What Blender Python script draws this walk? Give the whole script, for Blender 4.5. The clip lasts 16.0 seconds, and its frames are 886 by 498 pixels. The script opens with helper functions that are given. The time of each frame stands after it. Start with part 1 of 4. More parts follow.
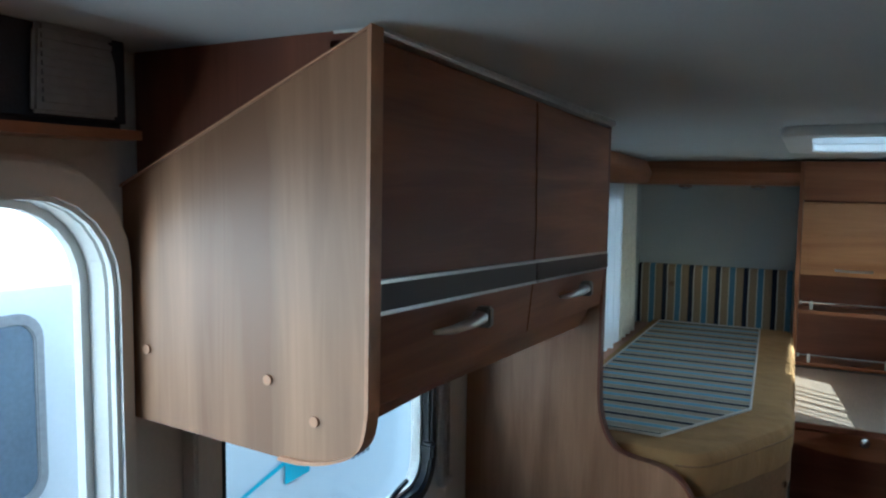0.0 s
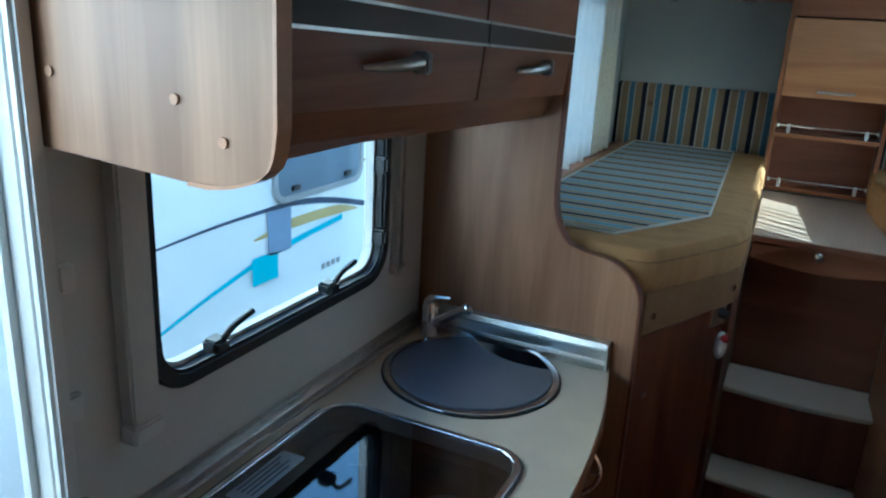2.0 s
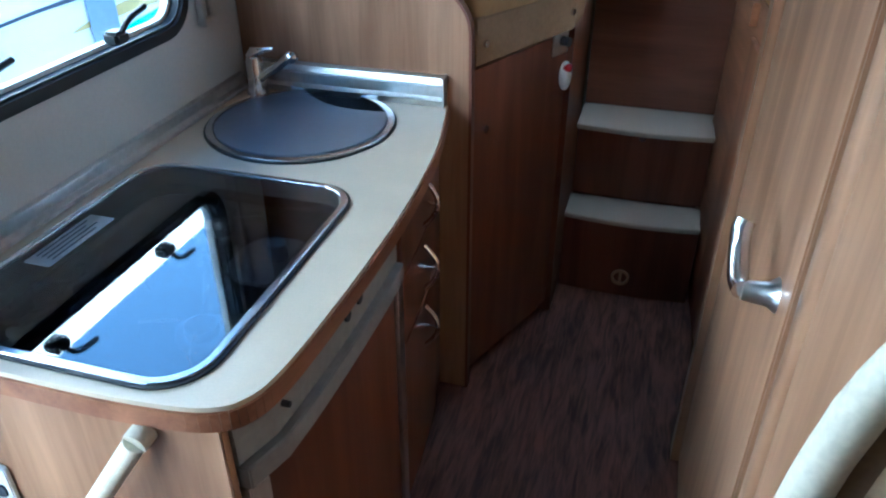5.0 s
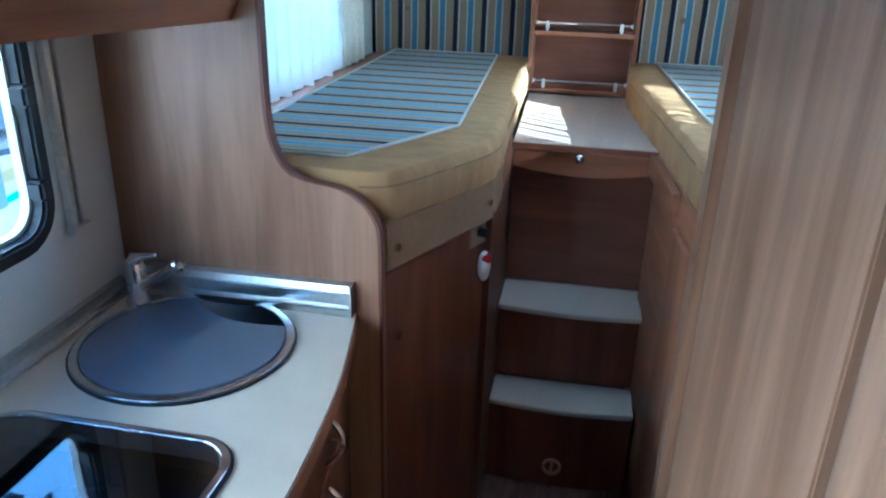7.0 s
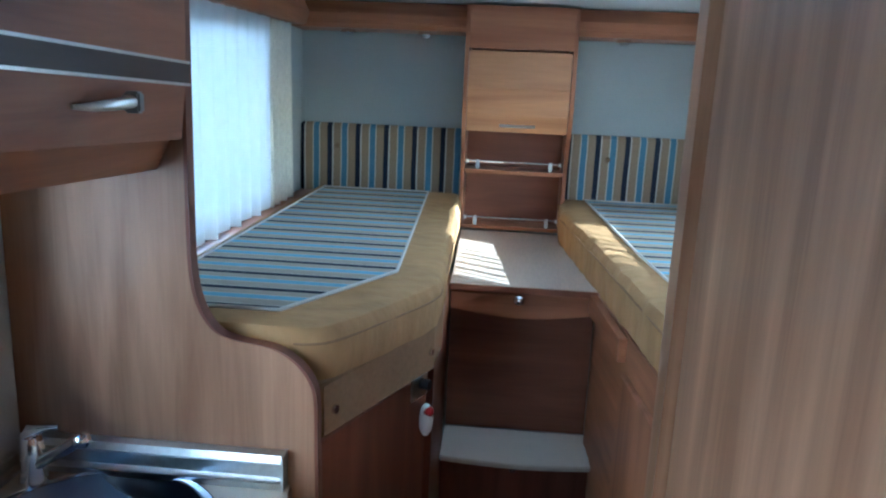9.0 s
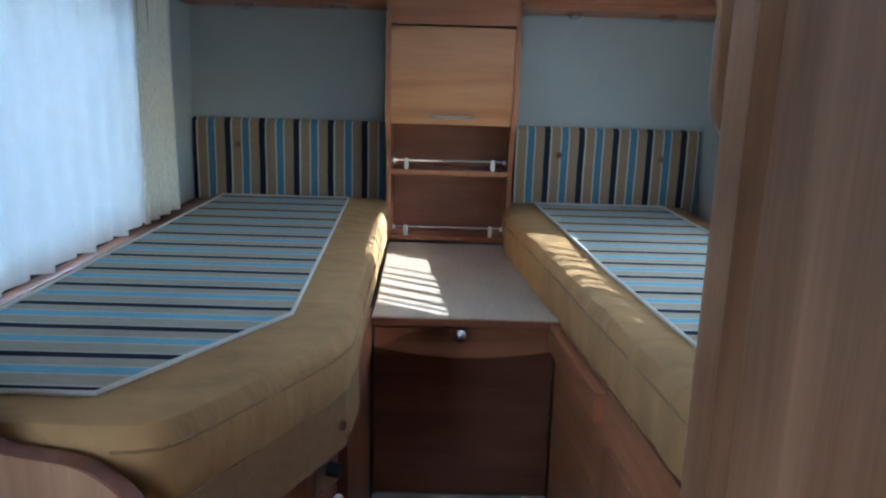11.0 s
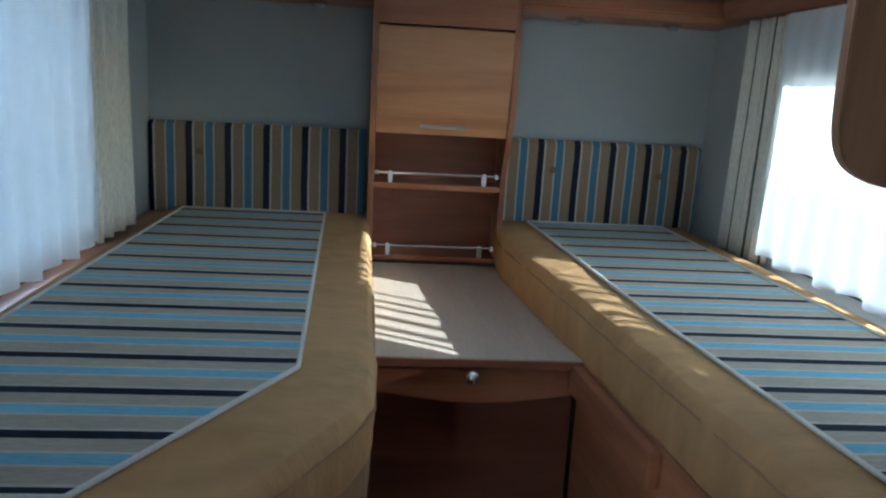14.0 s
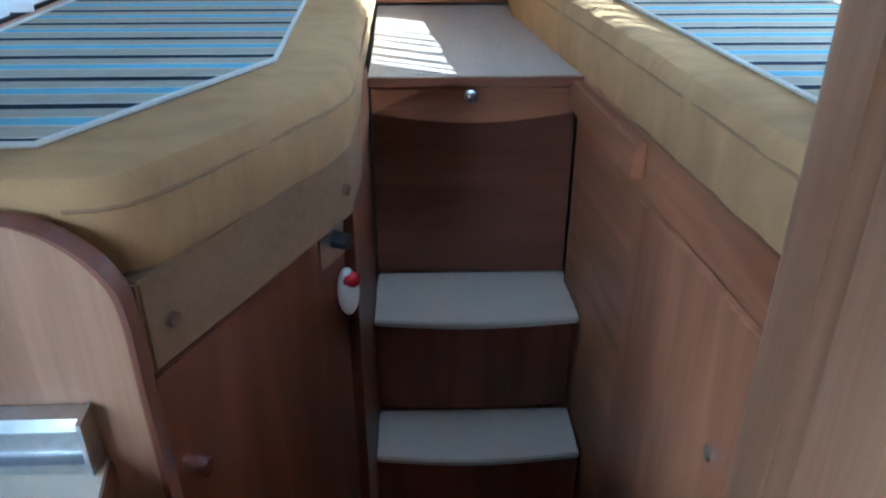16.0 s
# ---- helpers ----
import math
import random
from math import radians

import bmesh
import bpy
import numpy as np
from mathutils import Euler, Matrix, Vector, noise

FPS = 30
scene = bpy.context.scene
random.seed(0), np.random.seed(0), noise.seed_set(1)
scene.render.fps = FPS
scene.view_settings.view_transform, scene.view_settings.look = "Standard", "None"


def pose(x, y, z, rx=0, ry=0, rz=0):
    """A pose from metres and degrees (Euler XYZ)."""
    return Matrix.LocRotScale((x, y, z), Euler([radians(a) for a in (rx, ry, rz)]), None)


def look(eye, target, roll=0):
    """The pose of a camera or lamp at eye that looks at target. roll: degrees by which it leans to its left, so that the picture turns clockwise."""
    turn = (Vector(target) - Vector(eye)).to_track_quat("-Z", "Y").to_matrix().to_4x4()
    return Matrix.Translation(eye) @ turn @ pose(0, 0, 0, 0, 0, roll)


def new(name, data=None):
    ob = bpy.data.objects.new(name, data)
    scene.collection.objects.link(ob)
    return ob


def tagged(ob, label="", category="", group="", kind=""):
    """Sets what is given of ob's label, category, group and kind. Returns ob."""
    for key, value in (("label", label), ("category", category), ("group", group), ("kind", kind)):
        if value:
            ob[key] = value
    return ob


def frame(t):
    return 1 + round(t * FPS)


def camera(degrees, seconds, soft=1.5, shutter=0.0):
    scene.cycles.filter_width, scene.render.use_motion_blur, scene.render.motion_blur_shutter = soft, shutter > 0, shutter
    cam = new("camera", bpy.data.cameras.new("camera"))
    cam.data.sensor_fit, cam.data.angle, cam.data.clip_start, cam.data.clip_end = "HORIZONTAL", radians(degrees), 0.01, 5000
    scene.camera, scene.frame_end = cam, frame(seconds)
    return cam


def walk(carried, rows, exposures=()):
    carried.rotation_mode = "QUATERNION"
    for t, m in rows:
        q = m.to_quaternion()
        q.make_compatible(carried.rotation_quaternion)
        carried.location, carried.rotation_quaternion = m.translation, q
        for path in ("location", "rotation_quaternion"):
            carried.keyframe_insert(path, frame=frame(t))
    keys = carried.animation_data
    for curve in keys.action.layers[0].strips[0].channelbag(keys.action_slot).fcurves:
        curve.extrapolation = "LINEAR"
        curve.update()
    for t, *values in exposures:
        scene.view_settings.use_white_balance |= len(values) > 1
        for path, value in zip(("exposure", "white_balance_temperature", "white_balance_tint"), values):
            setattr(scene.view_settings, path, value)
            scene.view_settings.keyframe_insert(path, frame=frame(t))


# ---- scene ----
cam = camera(61.0, 16.0, 2.2)
PATH = [
    (0, (-0.171, 1.53, 1.801), (-1.055, 3.315, 1.621), 0.7),
    (0.5, (-0.156, 1.555, 1.77), (-0.992, 3.343, 1.449), 3.1),
    (1, (-0.133, 1.581, 1.731), (-0.957, 3.353, 1.305), 3.3),
    (1.5, (-0.128, 1.605, 1.697), (-0.944, 3.358, 1.188), 2.8),
    (2, (-0.117, 1.592, 1.669), (-0.921, 3.325, 1.077), 3.2),
    (2.5, (-0.138, 1.581, 1.622), (-0.886, 3.285, 0.889), 3.9),
    (3, (-0.123, 1.569, 1.57), (-0.834, 3.228, 0.707), 4.4),
    (3.5, (-0.081, 1.608, 1.532), (-0.789, 3.167, 0.498), 3.9),
    (6, (0.046, 1.759, 1.514), (-0.265, 3.429, 0.459), -0.5),
    (6.5, (0.021, 1.86, 1.563), (-0.275, 3.63, 0.679), 0.9),
    (7, (-0.013, 1.919, 1.61), (-0.336, 3.739, 0.845), 1.7),
    (7.5, (-0.009, 1.898, 1.658), (-0.31, 3.773, 1.031), 1.2),
    (8, (-0.022, 1.903, 1.656), (-0.299, 3.795, 1.071), 2.6),
    (8.5, (-0.034, 1.948, 1.606), (-0.233, 3.829, 0.956), 2.2),
    (9, (-0.072, 2.025, 1.636), (-0.216, 3.969, 1.188), 2.5),
    (11.5, (-0.056, 2.601, 1.576), (0.059, 4.549, 1.135), 1.8),
    (12, (-0.114, 2.659, 1.585), (0.137, 4.6, 1.172), 2.3),
    (12.5, (-0.174, 2.706, 1.597), (0.2, 4.632, 1.21), 3.5),
    (13, (-0.208, 2.735, 1.595), (0.295, 4.634, 1.223), 4.9),
    (13.5, (-0.222, 2.743, 1.591), (0.128, 4.687, 1.276), 5.2),
    (14, (-0.203, 2.731, 1.581), (-0.027, 4.677, 1.155), 3.3),
    (14.5, (-0.178, 2.729, 1.539), (-0.021, 4.645, 0.988), 2.5),
    (15, (-0.153, 2.702, 1.503), (-0.035, 4.585, 0.839), 0.3),
    (15.5, (-0.126, 2.68, 1.461), (-0.066, 4.498, 0.63), -0.5),
    (16, (-0.102, 2.672, 1.435), (-0.046, 4.443, 0.507), 0.0),
]
STOPS = [(0, 2.1, 5000, -6), (1.0, 2.25, 4700, -14), (2.5, 2.55, 4750, -8), (3.5, 2.95, 4850, -6), (6.0, 3.6, 4250, -6), (7.0, 3.5, 4150, -6), (8.0, 3.42, 4350, -3), (9.0, 3.3, 4450, -4), (11.5, 2.75, 4850, 1), (13.0, 2.72, 4800, -4), (14.0, 2.4, 4950, -1), (15.0, 2.4, 4800, -4), (15.5, 2.6, 4750, -4), (16, 3.5, 4250, -4)]
walk(cam, [(t, look(eye, target, roll)) for t, eye, target, roll in PATH], STOPS)

# ---- world, sun, exposure ----
SUN_AZ, SUN_EL = (0.87, -0.5), 21.0
world = bpy.data.worlds.new("sky")
scene.world = world
world.use_nodes = True
wn = world.node_tree
sky = wn.nodes.new("ShaderNodeTexSky")
sky.sky_type = "NISHITA"
sky.sun_disc = False
sky.sun_elevation = radians(SUN_EL)
sky.sun_rotation = math.atan2(SUN_AZ[0], SUN_AZ[1])
wn.links.new(sky.outputs[0], wn.nodes["Background"].inputs[0])
wn.nodes["Background"].inputs[1].default_value = 0.15
sun_data = bpy.data.lights.new("sun", "SUN")
sun_data.energy, sun_data.angle, sun_data.color = 5.0, radians(0.6), (1.0, 0.93, 0.82)
sun = new("sun", sun_data)
ce = math.cos(radians(SUN_EL))
sun.matrix_world = look((SUN_AZ[0] * ce * 20, SUN_AZ[1] * ce * 20 + 3, 20 * math.sin(radians(SUN_EL))), (0, 3, 0))

door_light = bpy.data.lights.new("doorway_sky", "AREA")
door_light.shape, door_light.size, door_light.size_y, door_light.energy, door_light.color = "RECTANGLE", 0.70, 0.24, 0.3, (0.86, 0.93, 1.0)
new("doorway_sky", door_light).matrix_world = look((-1.06, 1.73, 1.63), (0.0, 1.78, 1.50))


# ---- materials ----
def mat(name, colour, rough=0.5, metal=0.0, bump=0.0, scale=60.0, vary=0.12, depth=0.002, stretch=(1, 1, 1), big=4.0, spec=0.5, colour2=None, coat=0.0):
    """A surface with variation at two scales and fine relief."""
    m = bpy.data.materials.new(name)
    m.use_nodes = True
    t = m.node_tree
    b = t.nodes["Principled BSDF"]
    b.inputs["Roughness"].default_value, b.inputs["Metallic"].default_value = rough, metal
    b.inputs["Specular IOR Level"].default_value = spec
    b.inputs["Coat Weight"].default_value = coat
    co = t.nodes.new("ShaderNodeTexCoord")
    mp = t.nodes.new("ShaderNodeMapping")
    mp.inputs["Scale"].default_value = stretch
    t.links.new(co.outputs["Object"], mp.inputs[0])
    fine = t.nodes.new("ShaderNodeTexNoise")
    fine.inputs["Scale"].default_value, fine.inputs["Detail"].default_value = scale, 5
    wide = t.nodes.new("ShaderNodeTexNoise")
    wide.inputs["Scale"].default_value, wide.inputs["Detail"].default_value = big, 3
    for n in (fine, wide):
        t.links.new(mp.outputs[0], n.inputs["Vector"])
    add = t.nodes.new("ShaderNodeMath")
    add.operation = "ADD"
    t.links.new(fine.outputs["Fac"], add.inputs[0])
    t.links.new(wide.outputs["Fac"], add.inputs[1])
    ramp = t.nodes.new("ShaderNodeMapRange")
    ramp.inputs["From Min"].default_value, ramp.inputs["From Max"].default_value = 0.7, 1.3
    t.links.new(add.outputs[0], ramp.inputs["Value"])
    mix = t.nodes.new("ShaderNodeMix")
    mix.data_type = "RGBA"
    c2 = colour2 or tuple(min(1, c * (1 + vary)) for c in colour)
    c1 = colour if colour2 else tuple(c * (1 - vary) for c in colour)
    mix.inputs["A"].default_value, mix.inputs["B"].default_value = (*c1, 1), (*c2, 1)
    t.links.new(ramp.outputs[0], mix.inputs["Factor"])
    t.links.new(mix.outputs["Result"], b.inputs["Base Color"])
    if bump:
        bp = t.nodes.new("ShaderNodeBump")
        bp.inputs["Strength"].default_value, bp.inputs["Distance"].default_value = bump, depth
        t.links.new(fine.outputs["Fac"], bp.inputs["Height"])
        t.links.new(bp.outputs[0], b.inputs["Normal"])
    return m


def wood(name, dark, light, axis, rough=0.42, across=1.0, length=1.0):
    """Laminate with long grain along axis: fine streaks, broad bands and dark pores."""
    m = bpy.data.materials.new(name)
    m.use_nodes = True
    t = m.node_tree
    b = t.nodes["Principled BSDF"]
    b.inputs["Roughness"].default_value = rough
    co = t.nodes.new("ShaderNodeTexCoord")
    outs = []
    for long, short, detail in ((0.8, 8.0, 4), (3.0, 62.0, 4), (0.4, 2.4, 2)):
        mp = t.nodes.new("ShaderNodeMapping")
        mp.inputs["Scale"].default_value = [long * length if k == axis else short * across for k in range(3)]
        t.links.new(co.outputs["Object"], mp.inputs[0])
        n = t.nodes.new("ShaderNodeTexNoise")
        n.inputs["Scale"].default_value, n.inputs["Detail"].default_value = 1.0, detail
        n.inputs["Distortion"].default_value = 1.3
        t.links.new(mp.outputs[0], n.inputs["Vector"])
        outs.append(n.outputs["Fac"])
    s1 = t.nodes.new("ShaderNodeMath")
    s1.operation = "ADD"
    t.links.new(outs[0], s1.inputs[0])
    t.links.new(outs[2], s1.inputs[1])
    s2 = t.nodes.new("ShaderNodeMath")
    s2.operation = "MULTIPLY_ADD"
    t.links.new(outs[1], s2.inputs[0])
    s2.inputs[1].default_value = 0.30
    t.links.new(s1.outputs[0], s2.inputs[2])
    mr = t.nodes.new("ShaderNodeMapRange")
    mr.inputs["From Min"].default_value, mr.inputs["From Max"].default_value = 0.93, 1.36
    t.links.new(s2.outputs[0], mr.inputs["Value"])
    mix = t.nodes.new("ShaderNodeMix")
    mix.data_type = "RGBA"
    mix.inputs["A"].default_value, mix.inputs["B"].default_value = (*dark, 1), (*light, 1)
    t.links.new(mr.outputs[0], mix.inputs["Factor"])
    t.links.new(mix.outputs["Result"], b.inputs["Base Color"])
    bp = t.nodes.new("ShaderNodeBump")
    bp.inputs["Strength"].default_value, bp.inputs["Distance"].default_value = 0.08, 0.001
    t.links.new(outs[1], bp.inputs["Height"])
    t.links.new(bp.outputs[0], b.inputs["Normal"])
    return m


def stripes(name, axis, start, period, bands, rough=0.9):
    """Woven striped fabric: bands of (share of the period, colour) across axis, with a weave."""
    m = bpy.data.materials.new(name)
    m.use_nodes = True
    t = m.node_tree
    b = t.nodes["Principled BSDF"]
    b.inputs["Roughness"].default_value = rough
    b.inputs["Specular IOR Level"].default_value = 0.15
    co = t.nodes.new("ShaderNodeTexCoord")
    sep = t.nodes.new("ShaderNodeSeparateXYZ")
    t.links.new(co.outputs["Object"], sep.inputs[0])
    wob = t.nodes.new("ShaderNodeTexNoise")
    wob.inputs["Scale"].default_value = 9
    t.links.new(co.outputs["Object"], wob.inputs["Vector"])
    w = t.nodes.new("ShaderNodeMath")
    w.operation = "MULTIPLY_ADD"
    t.links.new(wob.outputs["Fac"], w.inputs[0])
    w.inputs[1].default_value = 0.004
    t.links.new(sep.outputs[axis], w.inputs[2])
    a = t.nodes.new("ShaderNodeMath")
    a.operation = "MULTIPLY_ADD"
    t.links.new(w.outputs[0], a.inputs[0])
    a.inputs[1].default_value, a.inputs[2].default_value = 1 / period, -start / period + 50
    f = t.nodes.new("ShaderNodeMath")
    f.operation = "FRACT"
    t.links.new(a.outputs[0], f.inputs[0])
    ramp = t.nodes.new("ShaderNodeValToRGB")
    ramp.color_ramp.interpolation = "CONSTANT"
    els, pos = ramp.color_ramp.elements, 0.0
    for k, (share, colour) in enumerate(bands):
        e = els[k] if k < 2 else els.new(pos)
        e.position, e.color = pos, (*colour, 1)
        pos += share
    t.links.new(f.outputs[0], ramp.inputs[0])
    weave = t.nodes.new("ShaderNodeTexNoise")
    mp = t.nodes.new("ShaderNodeMapping")
    mp.inputs["Scale"].default_value = [400 if k == axis else 60 for k in range(3)]
    t.links.new(co.outputs["Object"], mp.inputs[0])
    t.links.new(mp.outputs[0], weave.inputs["Vector"])
    weave.inputs["Scale"].default_value, weave.inputs["Detail"].default_value = 1.0, 4
    mr = t.nodes.new("ShaderNodeMapRange")
    mr.inputs["To Min"].default_value, mr.inputs["To Max"].default_value = 0.65, 1.3
    t.links.new(weave.outputs["Fac"], mr.inputs["Value"])
    mix = t.nodes.new("ShaderNodeMix")
    mix.data_type, mix.blend_type = "RGBA", "MULTIPLY"
    mix.inputs["Factor"].default_value = 1
    t.links.new(ramp.outputs[0], mix.inputs["A"])
    t.links.new(mr.outputs[0], mix.inputs["B"])
    t.links.new(mix.outputs["Result"], b.inputs["Base Color"])
    bp = t.nodes.new("ShaderNodeBump")
    bp.inputs["Strength"].default_value, bp.inputs["Distance"].default_value = 0.3, 0.001
    t.links.new(weave.outputs["Fac"], bp.inputs["Height"])
    t.links.new(bp.outputs[0], b.inputs["Normal"])
    return m


def glassy(name, tint, gloss=0.08, rough=0.02):
    """Thin pane: clear or tinted, with a mirror share."""
    m = bpy.data.materials.new(name)
    m.use_nodes = True
    t = m.node_tree
    t.nodes.remove(t.nodes["Principled BSDF"])
    tr = t.nodes.new("ShaderNodeBsdfTransparent")
    tr.inputs[0].default_value = (*tint, 1)
    gl = t.nodes.new("ShaderNodeBsdfGlossy")
    gl.inputs["Roughness"].default_value = rough
    lw = t.nodes.new("ShaderNodeLayerWeight")
    lw.inputs[0].default_value = 0.5
    pw = t.nodes.new("ShaderNodeMath")
    pw.operation = "POWER"
    t.links.new(lw.outputs["Facing"], pw.inputs[0])
    pw.inputs[1].default_value = 4.0
    ad = t.nodes.new("ShaderNodeMath")
    ad.operation = "MULTIPLY_ADD"
    ad.use_clamp = True
    t.links.new(pw.outputs[0], ad.inputs[0])
    ad.inputs[1].default_value, ad.inputs[2].default_value = 0.4, gloss
    mx = t.nodes.new("ShaderNodeMixShader")
    t.links.new(ad.outputs[0], mx.inputs[0])
    t.links.new(tr.outputs[0], mx.inputs[1])
    t.links.new(gl.outputs[0], mx.inputs[2])
    t.links.new(mx.outputs[0], t.nodes["Material Output"].inputs[0])
    return m


def sheer(name, colour, through_share, clear=0.0):
    """Thin cloth that lets light through."""
    m = bpy.data.materials.new(name)
    m.use_nodes = True
    t = m.node_tree
    t.nodes.remove(t.nodes["Principled BSDF"])
    df = t.nodes.new("ShaderNodeBsdfDiffuse")
    tl = t.nodes.new("ShaderNodeBsdfTranslucent")
    tp = t.nodes.new("ShaderNodeBsdfTransparent")
    co = t.nodes.new("ShaderNodeTexCoord")
    nz = t.nodes.new("ShaderNodeTexNoise")
    nz.inputs["Scale"].default_value = 25
    t.links.new(co.outputs["Object"], nz.inputs["Vector"])
    mix = t.nodes.new("ShaderNodeMix")
    mix.data_type = "RGBA"
    mix.inputs["A"].default_value = (*[c * 0.9 for c in colour], 1)
    mix.inputs["B"].default_value = (*colour, 1)
    t.links.new(nz.outputs["Fac"], mix.inputs["Factor"])
    for n in (df, tl):
        t.links.new(mix.outputs["Result"], n.inputs[0])
    m1, m2 = t.nodes.new("ShaderNodeMixShader"), t.nodes.new("ShaderNodeMixShader")
    m1.inputs[0].default_value, m2.inputs[0].default_value = through_share, clear
    t.links.new(df.outputs[0], m1.inputs[1])
    t.links.new(tl.outputs[0], m1.inputs[2])
    t.links.new(m1.outputs[0], m2.inputs[1])
    t.links.new(tp.outputs[0], m2.inputs[2])
    t.links.new(m2.outputs[0], t.nodes["Material Output"].inputs[0])
    return m


PD, PL = (0.20, 0.072, 0.032), (0.41, 0.175, 0.082)
M_WOODZ = wood("pearwood_upright", PD, PL, 2)
M_WOODY = wood("pearwood_along", PD, PL, 1)
M_WOODX = wood("pearwood_across", PD, PL, 0)
M_REDZ = wood("dark_pearwood_upright", (0.125, 0.038, 0.018), (0.23, 0.08, 0.04), 2)
M_REDX = wood("dark_pearwood_across", (0.14, 0.048, 0.025), (0.25, 0.098, 0.052), 0)
M_PANEL = wood("pale_pearwood_panel", (0.235, 0.115, 0.056), (0.455, 0.255, 0.142), 2)
M_DOORX = wood("honey_wood_across", (0.38, 0.17, 0.07), (0.56, 0.29, 0.13), 0)
M_EDGE = mat("edge_band", (0.55, 0.30, 0.17), 0.35)
M_WALL = mat("grey_wall_lining", (0.40, 0.425, 0.41), 0.75, bump=0.15, scale=180, vary=0.05)
M_CREAM = mat("cream_wall_lining", (0.71, 0.70, 0.67), 0.6, bump=0.1, scale=160, vary=0.05)
M_CEIL = mat("ceiling_lining", (0.55, 0.57, 0.57), 0.7, bump=0.1, scale=200, vary=0.04)
M_FLOOR = wood("striped_vinyl_floor", (0.05, 0.017, 0.011), (0.19, 0.072, 0.045), 1, 0.72, across=8.0, length=9.0)
M_TOP = mat("beige_worktop", (0.60, 0.50, 0.375), 0.38, bump=0.04, scale=300, vary=0.06, big=12)
M_TREAD = mat("pale_tread", (0.50, 0.415, 0.32), 0.55, bump=0.15, scale=250, vary=0.08)
M_LEDGE = mat("pale_ledge_laminate", (0.46, 0.38, 0.30), 0.4, bump=0.05, scale=40, vary=0.12, stretch=(4, 0.5, 1))
M_OCHRE = mat("ochre_suede", (0.38, 0.232, 0.102), 0.85, bump=0.6, scale=15, stretch=(1.0, 1.6, 0.8), depth=0.012, vary=0.14, spec=0.2, big=7)
M_OCHRED = mat("tan_suede", (0.27, 0.165, 0.085), 0.85, bump=0.3, scale=90, vary=0.12, spec=0.2, big=7)
M_PIPE = mat("white_piping", (0.60, 0.57, 0.51), 0.8, bump=0.3, scale=300)
M_ALU = mat("brushed_aluminium", (0.72, 0.72, 0.72), 0.28, 1.0, bump=0.05, scale=80, stretch=(1, 1, 1))
M_CHROME = mat("chrome", (0.85, 0.85, 0.87), 0.08, 1.0, vary=0.02)
M_STEEL = mat("stainless_steel", (0.62, 0.62, 0.64), 0.22, 1.0, vary=0.05)
M_BLACK = mat("black_plastic", (0.018, 0.018, 0.02), 0.4, bump=0.1, scale=300)
M_RUBBER = mat("black_rubber", (0.015, 0.015, 0.016), 0.55)
M_GREY = mat("grey_plastic", (0.32, 0.32, 0.32), 0.45)
M_DGREY = mat("dark_blue_grey_cloth", (0.045, 0.05, 0.065), 0.85, bump=0.2, scale=200)
M_WHITE = mat("white_plastic", (0.78, 0.78, 0.76), 0.4, vary=0.04)
M_CREAMP = mat("cream_leatherette", (0.72, 0.66, 0.52), 0.45, bump=0.1, scale=150)
M_BROWN = mat("brown_fabric", (0.22, 0.14, 0.075), 0.9, bump=0.3, scale=220)
M_RED = mat("red_plastic", (0.30, 0.01, 0.015), 0.2)
M_TRAY = mat("hob_tray_enamel", (0.03, 0.03, 0.033), 0.25)
M_LID = mat("slate_glass_lid", (0.14, 0.15, 0.185), 0.3, vary=0.05, coat=0.2)
M_BAND = wood("dark_band", (0.035, 0.02, 0.016), (0.07, 0.04, 0.03), 1)
M_BODY = mat("white_coachwork", (0.86, 0.87, 0.88), 0.3, vary=0.02)
M_NAVY = mat("navy_decal", (0.03, 0.05, 0.10), 0.4)
M_CYAN = mat("cyan_decal", (0.10, 0.55, 0.68), 0.4)
M_SLATE = mat("slate_blue_decal", (0.22, 0.29, 0.42), 0.4)
M_GOLD = mat("gold_decal", (0.55, 0.42, 0.16), 0.4)
M_ASPHALT = mat("asphalt", (0.05, 0.05, 0.052), 0.9, bump=0.5, scale=120, vary=0.3)
M_SHEER = sheer("sheer_voile", (0.86, 0.89, 0.92), 0.36, 0.02)
M_SUN_SLIT = sheer("sun_slit_cloth", (0.90, 0.92, 0.94), 0.42, 0.66)
M_HATCH = sheer("milky_acrylic", (0.92, 0.94, 0.96), 0.75)
M_PANE = glassy("clear_acrylic", (0.95, 0.97, 0.98), 0.02)
M_NPANE = mat("dark_window", (0.16, 0.20, 0.25), 0.05)
M_HOBGLASS = glassy("smoked_glass", (0.48, 0.49, 0.52), 0.13, 0.01)
# One fabric: dimmer light coloured into the headboards, brighter into the bed tops.
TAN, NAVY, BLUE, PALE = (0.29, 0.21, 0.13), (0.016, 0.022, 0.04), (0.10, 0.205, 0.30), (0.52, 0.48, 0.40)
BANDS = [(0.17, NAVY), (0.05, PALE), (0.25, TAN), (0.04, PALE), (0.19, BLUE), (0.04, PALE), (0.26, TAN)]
TAN_LIT, BLUE_LIT = (0.41, 0.36, 0.275), (0.22, 0.42, 0.55)
BANDS_LIT = [(0.16, NAVY), (0.05, PALE), (0.27, TAN_LIT), (0.04, PALE), (0.20, BLUE_LIT), (0.04, PALE), (0.24, TAN_LIT)]
M_BEDSTRIPE = stripes("lit_striped_bed_fabric", 1, 4.016, 0.122, BANDS_LIT)
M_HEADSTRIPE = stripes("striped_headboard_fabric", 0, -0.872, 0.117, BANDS)
